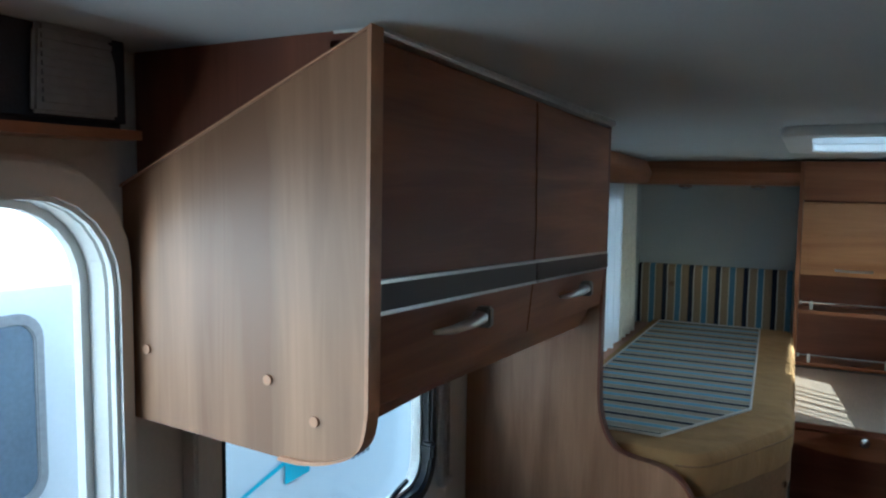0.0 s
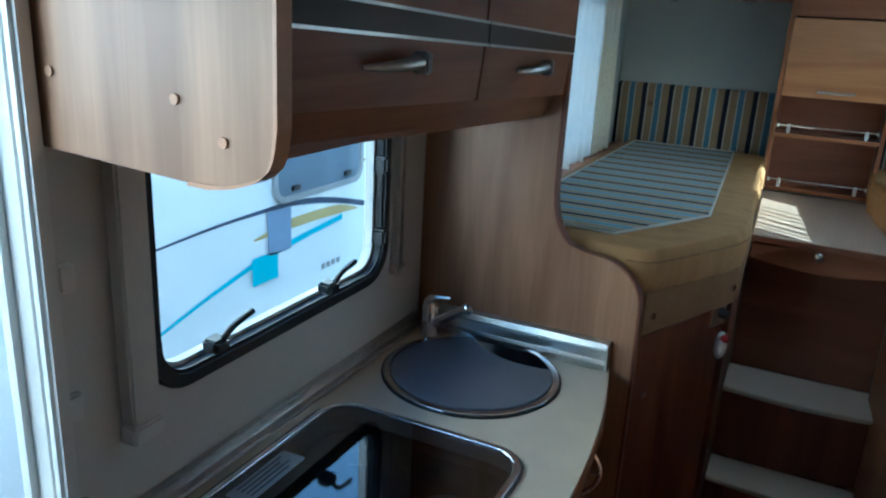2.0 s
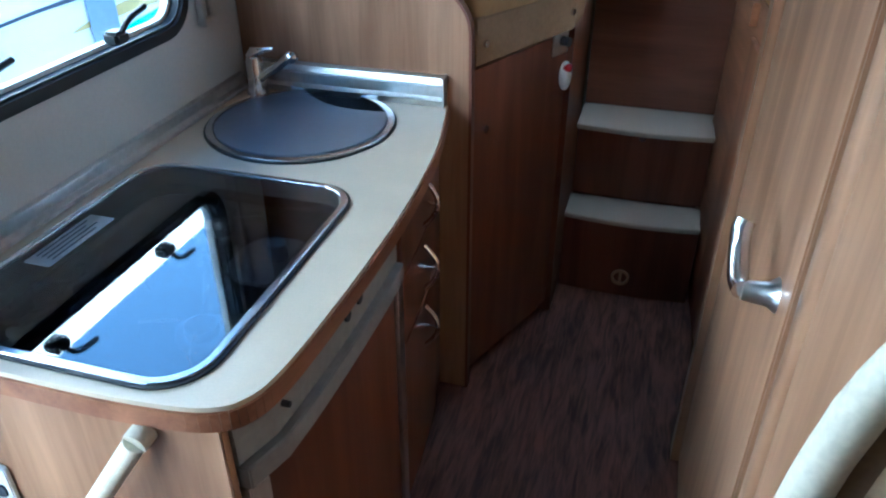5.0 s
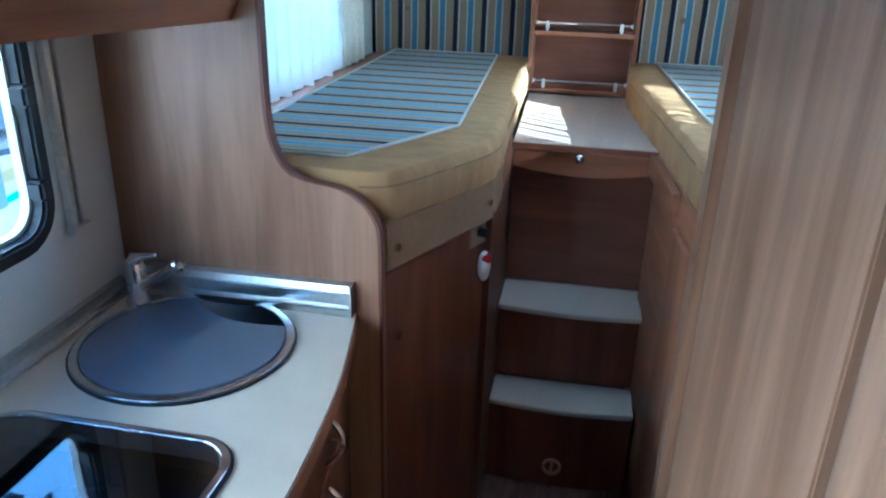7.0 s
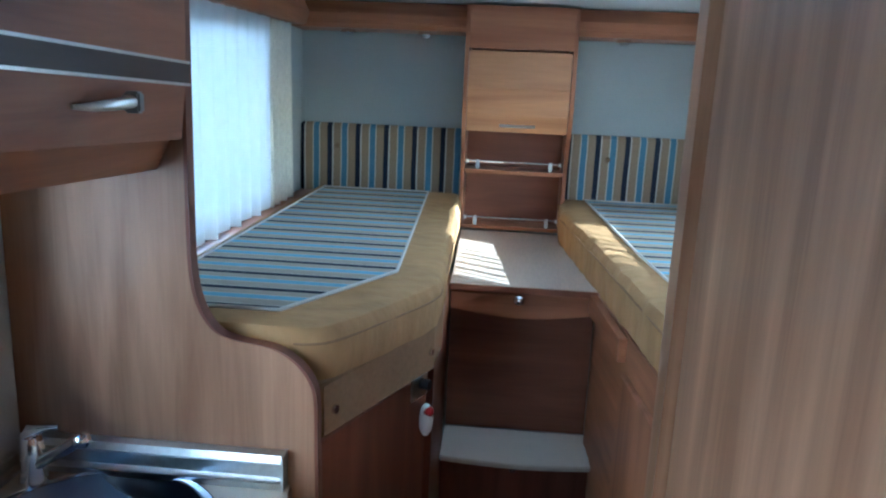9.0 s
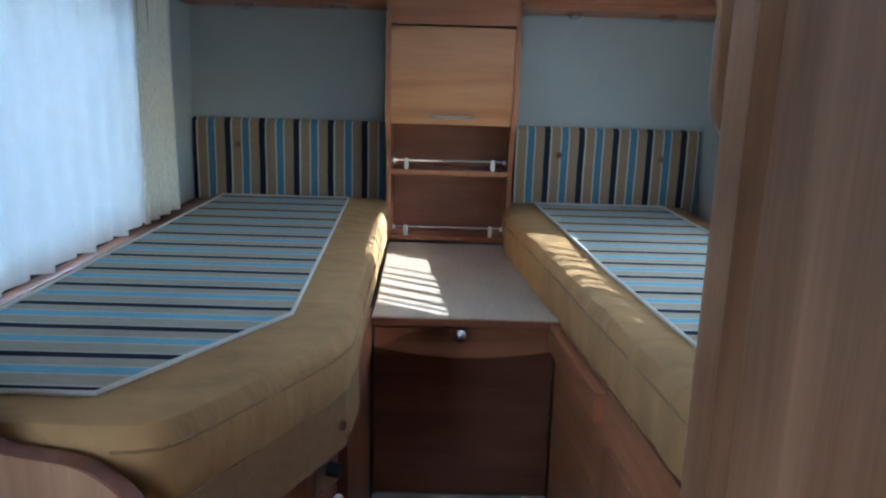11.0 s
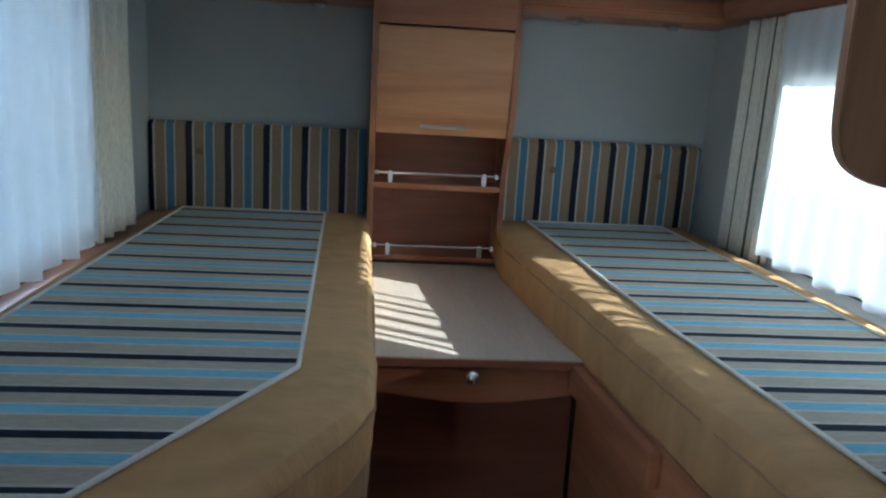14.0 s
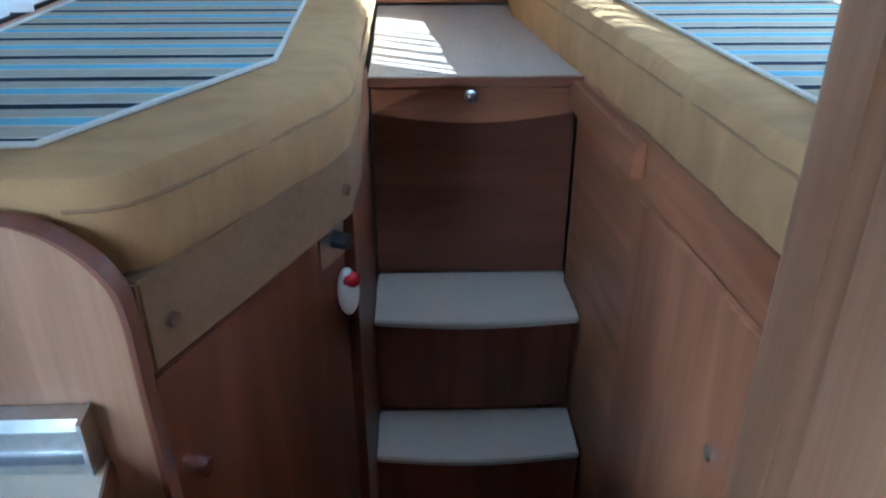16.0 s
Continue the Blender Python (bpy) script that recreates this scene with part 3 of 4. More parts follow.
part("lever", tube([(TX - 0.005, TY, 0.966), (TX, TY, 0.978), (TX + 0.03, TY + 0.0, 0.986), (TX + 0.055, TY, 0.99)], 0.006, 10, radii=[0.016, 0.013, 0.007, 0.005]), M_CHROME, tap, smooth=True)

# kitchen window
win = thing("window_1", "top-hung caravan window with black rubber frame", "window", kind="structure")
part("window_frame", ring(rrect(2.343, 3.085, 1.08, 1.675, 0.09), rrect(2.374, 3.052, 1.111, 1.642, 0.06), "x", XK - 0.02, XK + 0.014), M_RUBBER, win, "black rubber frame", bevel=0.006)
part("seal", ring(rrect(2.366, 3.06, 1.103, 1.65, 0.068), rrect(2.38, 3.044, 1.119, 1.634, 0.055), "x", XK - 0.03, XK - 0.012), M_WHITE, win, "white inner seal")
pane = part("pane", slab("x", rrect(2.358, 3.07, 1.095, 1.66, 0.07), XK - 0.046, XK - 0.042), M_PANE, win)
pane.visible_shadow = False
for ly in (2.49, 2.83):
    lv = part("lever", box(XK - 0.005, XK + 0.03, ly - 0.02, ly + 0.02, 1.12, 1.145), M_BLACK, win, "black window lever", bevel=0.006)
    part("arm", tube(smoothline([(XK + 0.022, ly + 0.005, 1.14), (XK + 0.03, ly + 0.016, 1.158), (XK + 0.032, ly + 0.038, 1.167), (XK + 0.03, ly + 0.075, 1.172)], 3), 0.006, 8), M_BLACK, lv, smooth=True)
for ly, lz in ((2.35, 1.17), (3.05, 1.19), (3.05, 1.36)):
    part("catch", box(XK - 0.01, XK + 0.026, ly - 0.014, ly + 0.014, lz - 0.02, lz + 0.02), M_BLACK, win, bevel=0.006)
for piece in win.children_recursive:
    piece.data.transform(Matrix.Translation((0, WDY, WDZ)))
blind = thing("blind_rail", "white blind guide rail beside the window", "blind rail", group="blind rails")
part("rail", box(XK + 0.001, XK + 0.03, 2.303, 2.358, 1.05, 1.50), M_CREAM, blind, bevel=0.004)
part("foot", box(XK + 0.001, XK + 0.034, 2.30, 2.361, 1.02, 1.05), M_WHITE, blind, bevel=0.004)
blind = thing("blind_rail", "slim aluminium blind guide rail beside the window", "blind rail", group="blind rails")
for dy in (3.125, 3.15):
    part("rail", box(XK + 0.001, XK + 0.02, dy, dy + 0.014, 1.075, 1.55), M_ALU, blind, bevel=0.002)
part("foot", box(XK + 0.001, XK + 0.024, 3.12, 3.17, 1.055, 1.075), M_ALU, blind, bevel=0.003)
part("head", box(XK + 0.001, XK + 0.024, 3.12, 3.17, 1.55, 1.57), M_ALU, blind)
for hy, hz in ((2.232, 1.31), (2.225, 1.12)):
    hook = tagged(part("wall_hook", box(XK + 0.001, XK + 0.014, hy - 0.018, hy + 0.012, hz - 0.022, hz + 0.022), M_WHITE, bevel=0.005), "small cream wall cover beside the doorway", "wall cover")

# overhead cabinet
def lean(bm, near=0.05):
    """The doors rise a little towards the kitchen's end."""
    for v in bm.verts:
        if v.co.z < 1.86:
            v.co.z += near * (3.2 - v.co.y) / 1.08
    return bm


oh = thing("overhead_cabinet", "pearwood overhead kitchen cabinet with rounded end panel", "overhead cabinet")
OHEND = [(-0.9685, 1.49), (-0.72, 1.476)] + smoothline([(-0.69, 1.475), (-0.650, 1.482), (-0.610, 1.502), (-0.599, 1.545)], 4) + [(-0.596, ZC - 0.022), (-0.9695, 1.79)]
part("end_panel", slab("y", OHEND, 2.213, 2.231), M_PANEL, oh)
# The band's pale colour holds the light that the open doorway throws on it.
edge = bmesh.new()
prev = None
for x, z in OHEND[1:] :
    cur = [edge.verts.new((x + dx, yy, z + dz)) for dx, dz, yy in ((-0.002, -0.002, 2.209), (0.003, 0.003, 2.209), (0.003, 0.003, 2.234), (-0.002, -0.002, 2.234))]
    if prev:
        for i in range(4):
            edge.faces.new((prev[i], prev[(i + 1) % 4], cur[(i + 1) % 4], cur[i]))
    prev = cur
part("edge_band", edge, M_EDGE, oh, "edge band with doorway light in its pale colour")
part("upper_panel", slab("y", [(-0.966, 1.80), (-0.63, 1.80), (-0.63, ZC - 0.002), (-0.966, ZC - 0.002)], 2.235, 2.248), M_REDZ, oh)
part("underside", box(-0.966, -0.665, 2.233, 3.286, 1.495, 1.51), M_REDZ, oh)
part("valance", lean(slab("y", [(-0.685, 1.46), (-0.67, 1.46), (-0.637, 1.53), (-0.66, 1.53)], 2.233, 3.286)), M_WOODY, oh)
part("back", box(-0.966, -0.68, 2.25, 3.286, 1.532, ZC - 0.003), M_REDZ, oh)
part("top_rail", box(-0.66, -0.598, 2.233, 3.286, ZC - 0.023, ZC - 0.003), M_ALU, oh, "grey rail under the ceiling", bevel=0.003)
for y0, y1 in ((2.235, 2.778), (2.782, 3.284)):
    d = part("door", lean(slab("y", [(-0.665, 1.515), (-0.622, 1.515), (-0.613, 1.60), (-0.609, 1.70), (-0.612, ZC - 0.025), (-0.665, ZC - 0.025)], y0, y1)), M_WOODY, oh, "pearwood flap door", bevel=0.002)
    part("band", lean(box(-0.611, -0.6055, y0 + 0.001, y1 - 0.001, 1.609, 1.641)), M_BAND, d, "dark inlay band")
    for bz in (1.607, 1.643):
        part("inlay", lean(box(-0.611, -0.6035, y0 + 0.001, y1 - 0.001, bz - 0.0022, bz + 0.0022)), M_ALU, d)
    hy = 2.468 if y0 < 2.5 else 3.01
    hz = 0.05 * (3.2 - hy) / 1.08 - 0.034
    part("handle", tube([(-0.61, hy - 0.075, 1.604 + hz), (-0.597, hy - 0.05, 1.604 + hz), (-0.589, hy, 1.606 + hz), (-0.589, hy + 0.035, 1.608 + hz), (-0.60, hy + 0.04, 1.608 + hz)], 0.008, 10, radii=[0.003, 0.006, 0.008, 0.009, 0.009]), M_ALU, d, "satin metal lever handle", smooth=True)
    part("handle_button", box(-0.603, -0.58, hy + 0.04, hy + 0.058, 1.592 + hz, 1.622 + hz), M_GREY, d, bevel=0.003)
for cx, cz in ((-0.735, 1.567), (-0.669, 1.527), (-0.93, 1.582)):
    part("screw_cap", disc((cx, 2.211, cz), 0.0065, 0.002, (0, -1, 0), 14), M_EDGE, oh)

# handrail, grab bar and latch plate by the entrance
rail = thing("handrail", "aluminium handrail with a black cap by the entrance", "handrail")
part("bar", tube([(-0.922, 2.185, 0.92), (-0.90, 2.19, 0.75), (-0.858, 2.195, 0.51), (-0.79, 2.197, 0.03)], 0.017, 14), M_ALU, rail, smooth=True)
part("cap", slab("x", rrect(2.16, 2.218, 0.865, 1.0, 0.027), -0.942, -0.9), M_BLACK, rail, "black plastic end cap", bevel=0.01, smooth=True)
part("bracket", slab("x", rrect(2.165, 2.21, 0.885, 0.985, 0.01), -0.969, -0.9425), M_ALU, rail)
grab = thing("grab_bar", "cream tubular grab bar on the kitchen end", "grab bar")
part("bar", tube([(-0.545, 2.21, 0.80), (-0.62, 2.165, 0.68), (-0.705, 2.15, 0.535)], 0.0155, 14), M_CREAMP, grab, smooth=True)
part("mount", tube([(-0.541, 2.231, 0.806), (-0.543, 2.207, 0.802)], 0.0175, 14), M_CREAMP, grab, smooth=True)
latch = thing("latch_plate", "white door latch plate on the kitchen end", "latch")
part("plate", slab("y", rrect(-0.856, -0.814, 0.43, 0.655, 0.008, 3), 2.222, 2.231), M_WHITE, latch, bevel=0.002)
for lz in (0.485, 0.545, 0.605):
    part("slot", slab("y", rrect(-0.846, -0.824, lz - 0.012, lz + 0.012, 0.008, 4), 2.219, 2.223), M_DGREY, latch)

# ---- left bed ----
def cushion(outline, z0, z1, r=0.03):
    """A soft slab with rolled top edges and faint creases."""
    bm = bmesh.new()
    n = len(outline)
    cx, cy = sum(p[0] for p in outline) / n, sum(p[1] for p in outline) / n
    prof = [(0.004, z0), (0.0, z0 + min(0.02, (z1 - z0) * 0.2)), (0.0, z1 - min(r, (z1 - z0) * 0.6)), (0.004, z1 - r * 0.55), (r * 0.35, z1 - r * 0.2), (r, z1)]
    def pucker(p, z):
        """Shallow upright folds below the seam."""
        return 0.0065 * noise.noise((p.x * 4, p.y * 19, z * 5)) if z1 - z0 > 0.05 and abs(p.x) < 0.6 else 0.0

    def inset(d):
        out = []
        for i in range(n):
            p0, p1, p2 = (Vector(outline[(i + k) % n]) for k in (-1, 0, 1))
            e0, e1 = (p1 - p0).normalized(), (p2 - p1).normalized()
            n0, n1 = Vector((-e0.y, e0.x)), Vector((-e1.y, e1.x))
            v = (n0 + n1).normalized()
            out.append(p1 + v * (d / max(0.4, v.dot(n0))))
        return out
    loops = []
    for d, z in prof:
        loops.append([bm.verts.new((p.x + pucker(p, z), p.y, z + 0.0025 * noise.noise((p.x * 9, p.y * 9, z * 9)) * (1 if z1 - z0 > 0.05 else 0.3))) for p in inset(d)])
    for a, b in zip(loops, loops[1:]):
        for k in range(n):
            bm.faces.new((a[k], a[(k + 1) % n], b[(k + 1) % n], b[k]))
    bm.faces.new(loops[-1])
    bm.faces.new(loops[0][::-1])
    return bm


def dense(poly, step=0.04):
    out = []
    for i in range(len(poly)):
        a, b = Vector(poly[i]), Vector(poly[(i + 1) % len(poly)])
        k = max(1, int((b - a).length / step))
        out += [tuple(a.lerp(b, j / k)) for j in range(k)]
    return out


ZB = 1.172
BL = [(-0.84, 3.325), (-0.44, 3.325), (-0.41, 3.328), (-0.385, 3.338), (-0.365, 3.358), (-0.35, 3.383), (-0.225, 3.62), (-0.212, 3.65), (-0.197, 3.70), (-0.205, 4.2), (-0.228, 5.0), (-0.235, 5.085), (-0.84, 5.085)]
bed = thing("bed", "single bed behind the partition, ochre suede edges, striped top", "bed")
part("mattress", cushion(dense(BL, 0.02), 1.065, ZB), M_OCHRE, bed, "ochre suede mattress edge", smooth=True)
PIPEL = [(-0.80, 3.405), (-0.49, 3.405), (-0.308, 3.755), (-0.365, 5.035), (-0.79, 5.035)]
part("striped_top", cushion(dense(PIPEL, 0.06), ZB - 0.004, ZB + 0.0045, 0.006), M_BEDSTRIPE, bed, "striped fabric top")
part("piping", tube([(x, y, ZB + 0.0045) for x, y in dense(PIPEL, 0.03)] + [(*PIPEL[0], ZB + 0.0045)], 0.0038, 6), M_PIPE, bed, "white piping", smooth=True)


def seam(corners, parent):
    """A raised seam along a mattress side."""
    line = []
    for a, b in zip(corners, corners[1:]):
        n_ = max(1, int((Vector(b) - Vector(a)).length / 0.03))
        line += [(*Vector(a).lerp(Vector(b), k / n_), ZB - 0.034 + 0.002 * noise.noise((a[0] * 9, a[1] * 5 + k, 0))) for k in range(n_)]
    part("seam", tube([*line, (*corners[-1], ZB - 0.034)], 0.0026, 6), M_OCHRED, parent, "raised seam", smooth=True)


seam(BL[1:-1], bed)
tagged(part("bed_shelf", box(XL + 0.002, -0.842, 3.315, 5.138, 1.10, 1.15), M_WOODY, bevel=0.004), "pearwood shelf along the bed and wall", "shelf")
base = thing("cupboard", "pearwood cupboard under the bed with lockable door", "cupboard")
part("side_board", slab("z", [(-0.41, 3.316), (-0.381, 3.316), (-0.207, 3.70), (-0.20, 3.86), (-0.222, 3.86), (-0.23, 3.72)], 0.955, 1.064), M_OCHRED, base, "tan padded side board", bevel=0.003)
cdoor = part("door", slab("z", [(-0.402, 3.32), (-0.384, 3.316), (-0.222, 3.71), (-0.238, 3.72)], 0.055, 0.948), M_REDZ, base, "dark pearwood cupboard door", bevel=0.002)
part("carcass", slab("z", [(-0.90, 3.316), (-0.42, 3.316), (-0.25, 3.73), (-0.25, 4.168), (-0.90, 4.168)], 0.0, 1.06), M_REDZ, base)
part("inner_side", box(-0.249, -0.208, 3.735, 4.168, 0.0, 0.954), M_REDZ, base)
part("inner_board", box(-0.249, -0.206, 3.87, 4.168, 0.955, 1.064), M_WOODY, base)
cn = Vector((0.925, -0.375, 0))
for bx, by, bz in ((-0.368, 3.345, 1.005), (-0.216, 3.685, 1.005)):
    part("bolt", disc(Vector((bx, by, bz)) + cn * 0.006, 0.009, 0.006, cn, 12), M_STEEL, base, smooth=True)
part("lock", disc(Vector((-0.368, 3.355, 0.79)) + cn * 0.004, 0.011, 0.012, cn, 14), M_CHROME, cdoor, smooth=True)
lockb = part("lock_plate", slab("z", [(-0.252, 3.638), (-0.224, 3.70), (-0.220, 3.698), (-0.248, 3.636)], 0.895, 0.965), M_ALU, cdoor, "satin lock plate")
part("lock_knob", disc(Vector((-0.232, 3.672, 0.93)) + cn * 0.012, 0.013, 0.024, cn, 16), M_BLACK, lockb, smooth=True)
lamp = thing("safety_light", "small white safety light with red lens on the cupboard door", "light")
part("body", ball(Vector((-0.226, 3.692, 0.83)) + cn * 0.008, 0.036, (0.5, 0.6, 1.15)), M_WHITE, lamp, smooth=True)
part("lens", ball(Vector((-0.226, 3.692, 0.852)) + cn * 0.012, 0.022, (0.75, 0.8, 0.7)), M_RED, lamp, "dark red lens", smooth=True)

# ---- right bed ----
BR = [(0.80, 3.26), (0.80, 5.085), (0.165, 5.085), (0.150, 4.80), (0.215, 4.19), (0.262, 3.70), (0.30, 3.26)]
bed2 = thing("bed", "single bed beside the washroom, ochre suede edges, striped top", "bed")
part("mattress", cushion(dense(BR, 0.02), 1.045, ZB), M_OCHRE, bed2, "ochre suede mattress edge", smooth=True)
PIPER = [(0.74, 3.30), (0.70, 5.035), (0.266, 5.035), (0.32, 4.1), (0.39, 3.30)]
part("striped_top", cushion(dense([(x, y - 0.053) for x, y in PIPER], 0.06), ZB - 0.004, ZB + 0.0045, 0.006), M_BEDSTRIPE, bed2, "striped fabric top").location.y = 0.053
part("piping", tube([(x, y, ZB + 0.0045) for x, y in dense(PIPER, 0.03)] + [(*PIPER[0], ZB + 0.0045)], 0.0038, 6), M_PIPE, bed2, "white piping", smooth=True)
seam(BR[2:], bed2)
tagged(part("bed_shelf", box(0.802, XR - 0.002, 3.26, 5.138, 1.09, 1.14), M_WOODY, bevel=0.004), "pearwood shelf along the bed and wall", "shelf")
rx = lambda y: 0.225 + (4.17 - y) * 0.08
base2 = thing("bed_locker", "pearwood locker under the bed beside the steps", "locker")
part("side", slab("z", [(rx(4.17), 4.17), (rx(3.25), 3.25), (0.8, 3.25), (0.8, 4.17)], 0.0, 1.044), M_WOODY, base2)
part("raised_board", slab("z", [(rx(4.165) - 0.022, 4.165), (rx(3.78) - 0.022, 3.78), (rx(3.78) - 0.001, 3.78), (rx(4.165) - 0.001, 4.165)], 0.975, 1.036), M_WOODY, base2, bevel=0.002)
bd = part("door", slab("z", [(rx(3.76) - 0.016, 3.76), (rx(3.26) - 0.016, 3.26), (rx(3.26) - 0.001, 3.26), (rx(3.76) - 0.001, 3.76)], 0.05, 0.955), M_WOODZ, base2, "pearwood locker door", bevel=0.003)
part("lock", disc((rx(3.40) - 0.018, 3.40, 0.75), 0.012, 0.012, (-1, 0, 0), 14), M_CHROME, bd, smooth=True)

# ---- steps, ledge and tower ----
def tread(y0, y1, z, x0=-0.205, x1=0.232, bulge=0.018, thick=0.016):
    n = 12
    frontline = [(x0 + (x1 - x0) * k / n, y0 + bulge * (1 - math.sin(math.pi * k / n)) - 0.004) for k in range(n + 1)]
    return slab("z", frontline + [(x1, y1), (x0, y1)], z - thick, z)


steps = thing("steps", "dark pearwood steps with pale treads between the beds", "steps")
for y0, y1, z0, z1, rec in ((3.885, 4.052, 0.0, 0.29, 0.022), (4.005, 4.224, 0.29, 0.56, 0.062)):
    part("tread", tread(y0, y1, z1), M_TREAD, steps, "pale worn tread", bevel=0.003)
    part("riser", slab("z", [(-0.204, y0 + rec), *[(-0.204 + 0.435 * k / 10, y0 + rec - 0.014 * math.sin(math.pi * k / 10)) for k in range(1, 10)], (0.231, y0 + rec), (0.231, y1), (-0.204, y1)], z0, z1 - 0.0165), M_REDZ, steps)
part("knob", disc((0.01, 4.046, 0.525), 0.012, 0.02, (0, -1, 0), 14), M_STEEL, steps, smooth=True)
vent = part("vent", ring([(0.005 + 0.03 * math.cos(k * math.pi / 10), 0.075 + 0.03 * math.sin(k * math.pi / 10)) for k in range(20)], [(0.005 + 0.022 * math.cos(k * math.pi / 10), 0.075 + 0.022 * math.sin(k * math.pi / 10)) for k in range(20)], "y", 3.884, 3.894), M_EDGE, steps, "round tan air vent")
part("vent_bar", box(0.0, 0.01, 3.885, 3.893, 0.053, 0.097), M_EDGE, vent)
chest = thing("centre_chest", "pearwood chest between the beds with a curved drawer", "chest")
part("front_panel", box(-0.204, 0.231, 4.226, 4.24, 0.56, 0.955), M_REDX, chest)
part("body", box(-0.204, 0.222, 4.241, 4.93, 0.56, 1.025), M_REDX, chest)
n = 14
dr = part("drawer", slab("y", [(-0.202, 1.022), *[(-0.202 + 0.42 * k / n, 0.965 - 0.022 * math.sin(math.pi * k / n)) for k in range(n + 1)], (0.218, 1.022)], 4.168, 4.2405), M_WOODX, chest, "drawer front with a curved lower edge", bevel=0.003)
part("knob", ball((0.0, 4.148, 1.006), 0.016, (1, 0.75, 1)), M_STEEL, dr, "brushed steel knob", smooth=True)
part("stem", tube([(0, 4.168, 1.006), (0, 4.152, 1.006)], 0.007, 10), M_STEEL, dr, smooth=True)
ledge = part("top", slab("z", [(-0.206, 4.155), (0.228, 4.155), (0.22, 4.30), (0.16, 4.96), (-0.222, 4.96), (-0.206, 4.3)], 1.027, 1.045), M_LEDGE, chest, "pale laminate top", bevel=0.003)
part("top_edge", box(-0.205, 0.227, 4.1505, 4.154, 1.027, 1.0435), M_REDX, chest)

tower = thing("rear_cabinet", "pearwood shelf cabinet with honey-coloured flap door", "cabinet")
SIDE = smoothline([(4.985, 1.046), (4.985, 1.25), (4.975, 1.33), (4.935, 1.42), (4.90, 1.50), (4.895, 1.60), (4.91, 1.75)], 4)
for x0, x1 in ((-0.236, -0.220), (0.164, 0.180)):
    part("side_panel", slab("x", [*SIDE, (4.92, ZC - 0.01), (5.138, ZC - 0.01), (5.138, 1.046)], x0, x1), M_WOODZ, tower, bevel=0.002)
part("back", box(-0.2195, 0.1635, 5.115, 5.137, 1.046, ZC - 0.012), M_REDX, tower)
part("shelf", box(-0.2195, 0.1635, 4.99, 5.114, 1.268, 1.284), M_WOODX, tower, bevel=0.002)
part("bottom", box(-0.2195, 0.1635, 4.99, 5.114, 1.046, 1.06), M_WOODX, tower, bevel=0.002)
part("cupboard_bottom", box(-0.2195, 0.1635, 4.94, 5.114, 1.435, 1.45), M_REDX, tower)
fl = part("flap_door", slab("x", [(4.935, 1.437), (4.905, 1.50), (4.896, 1.60), (4.905, 1.735), (4.925, 1.735), (4.916, 1.60), (4.925, 1.50), (4.955, 1.437)], -0.2185, 0.1625), M_DOORX, tower, "honey-coloured flap door", bevel=0.002)
bow_handle((-0.025, 4.922, 1.462), (1, 0, 0), (0, -0.8, 0), 0.065, M_ALU, fl, 0.005)
part("fascia", box(-0.2195, 0.1635, 4.905, 4.93, 1.742, ZC - 0.012), M_WOODX, tower, bevel=0.002)


def gallery(y, z):
    g = part("gallery_rail", tube([(-0.2185, y, z + 0.03), (0.1625, y, z + 0.03)], 0.0045, 8), M_CHROME, tower, "chrome gallery rail", smooth=True)
    for gx in (-0.17, 0.115):
        part("bracket", box(gx - 0.007, gx + 0.007, y - 0.006, y + 0.006, z, z + 0.036), M_WHITE, g, bevel=0.002)
    for gx in (-0.21, 0.153):
        part("bracket", box(gx - 0.006, gx + 0.006, y - 0.005, y + 0.005, z + 0.022, z + 0.036), M_WHITE, g, bevel=0.002)


gallery(4.998, 1.285)
gallery(4.998, 1.061)

# headboards with buttons
for x0, x1, bx in ((-0.91, -0.24, (-0.755, -0.75)), (0.19, 0.835, (0.348, 0.70))):
    hb = thing("headboard", "padded headboard in tan, blue and navy stripes", "headboard", group="headboards")
    slip = -0.04 if x0 < 0 else 0.0
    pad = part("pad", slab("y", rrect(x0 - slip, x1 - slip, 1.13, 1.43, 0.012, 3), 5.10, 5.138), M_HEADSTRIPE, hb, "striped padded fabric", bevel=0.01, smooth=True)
    pad.location.x = slip
    for k, b in enumerate(bx):
        bz = (1.34, 1.16)[k] if x0 < 0 else (1.335, 1.33)[k]
        part("button", ball((b, 5.10, bz), 0.011, (1, 0.5, 1)), M_BROWN, hb, smooth=True)


# ---- windows, sheers and curtains by the beds ----
def wave_cloth(x, y0, y1, z0, z1, amp, waves, seed, hem=0.0, slits=False):
    bm = bmesh.new()
    ny, nz = int(waves * 8), 8
    rows = []
    for j in range(nz + 1):
        f = j / nz
        rows.append([])
        for i in range(ny + 1):
            u = i / ny
            a = amp * (0.45 + 0.55 * (1 - f)) * math.sin(2 * math.pi * waves * u + 0.7 * math.sin(5 * u + seed))
            lift = hem * (0.5 + 0.5 * math.sin(2 * math.pi * waves * u * 0.5)) * (1 - f)
            rows[-1].append(bm.verts.new((x + a, y0 + (y1 - y0) * u, z0 + (z1 - z0) * f + lift)))
    for a, b in zip(rows, rows[1:]):
        for i in range(ny):
            bm.faces.new((a[i], a[i + 1], b[i + 1], b[i]))
    return bm


def cloth(name, bm, material, label, category, parent=None):
    ob = part(name, bm, material, parent, smooth=True)
    sol = ob.modifiers.new("thickness", "SOLIDIFY")
    sol.thickness = 0.0008
    return tagged(ob, label, category) if parent is None else ob


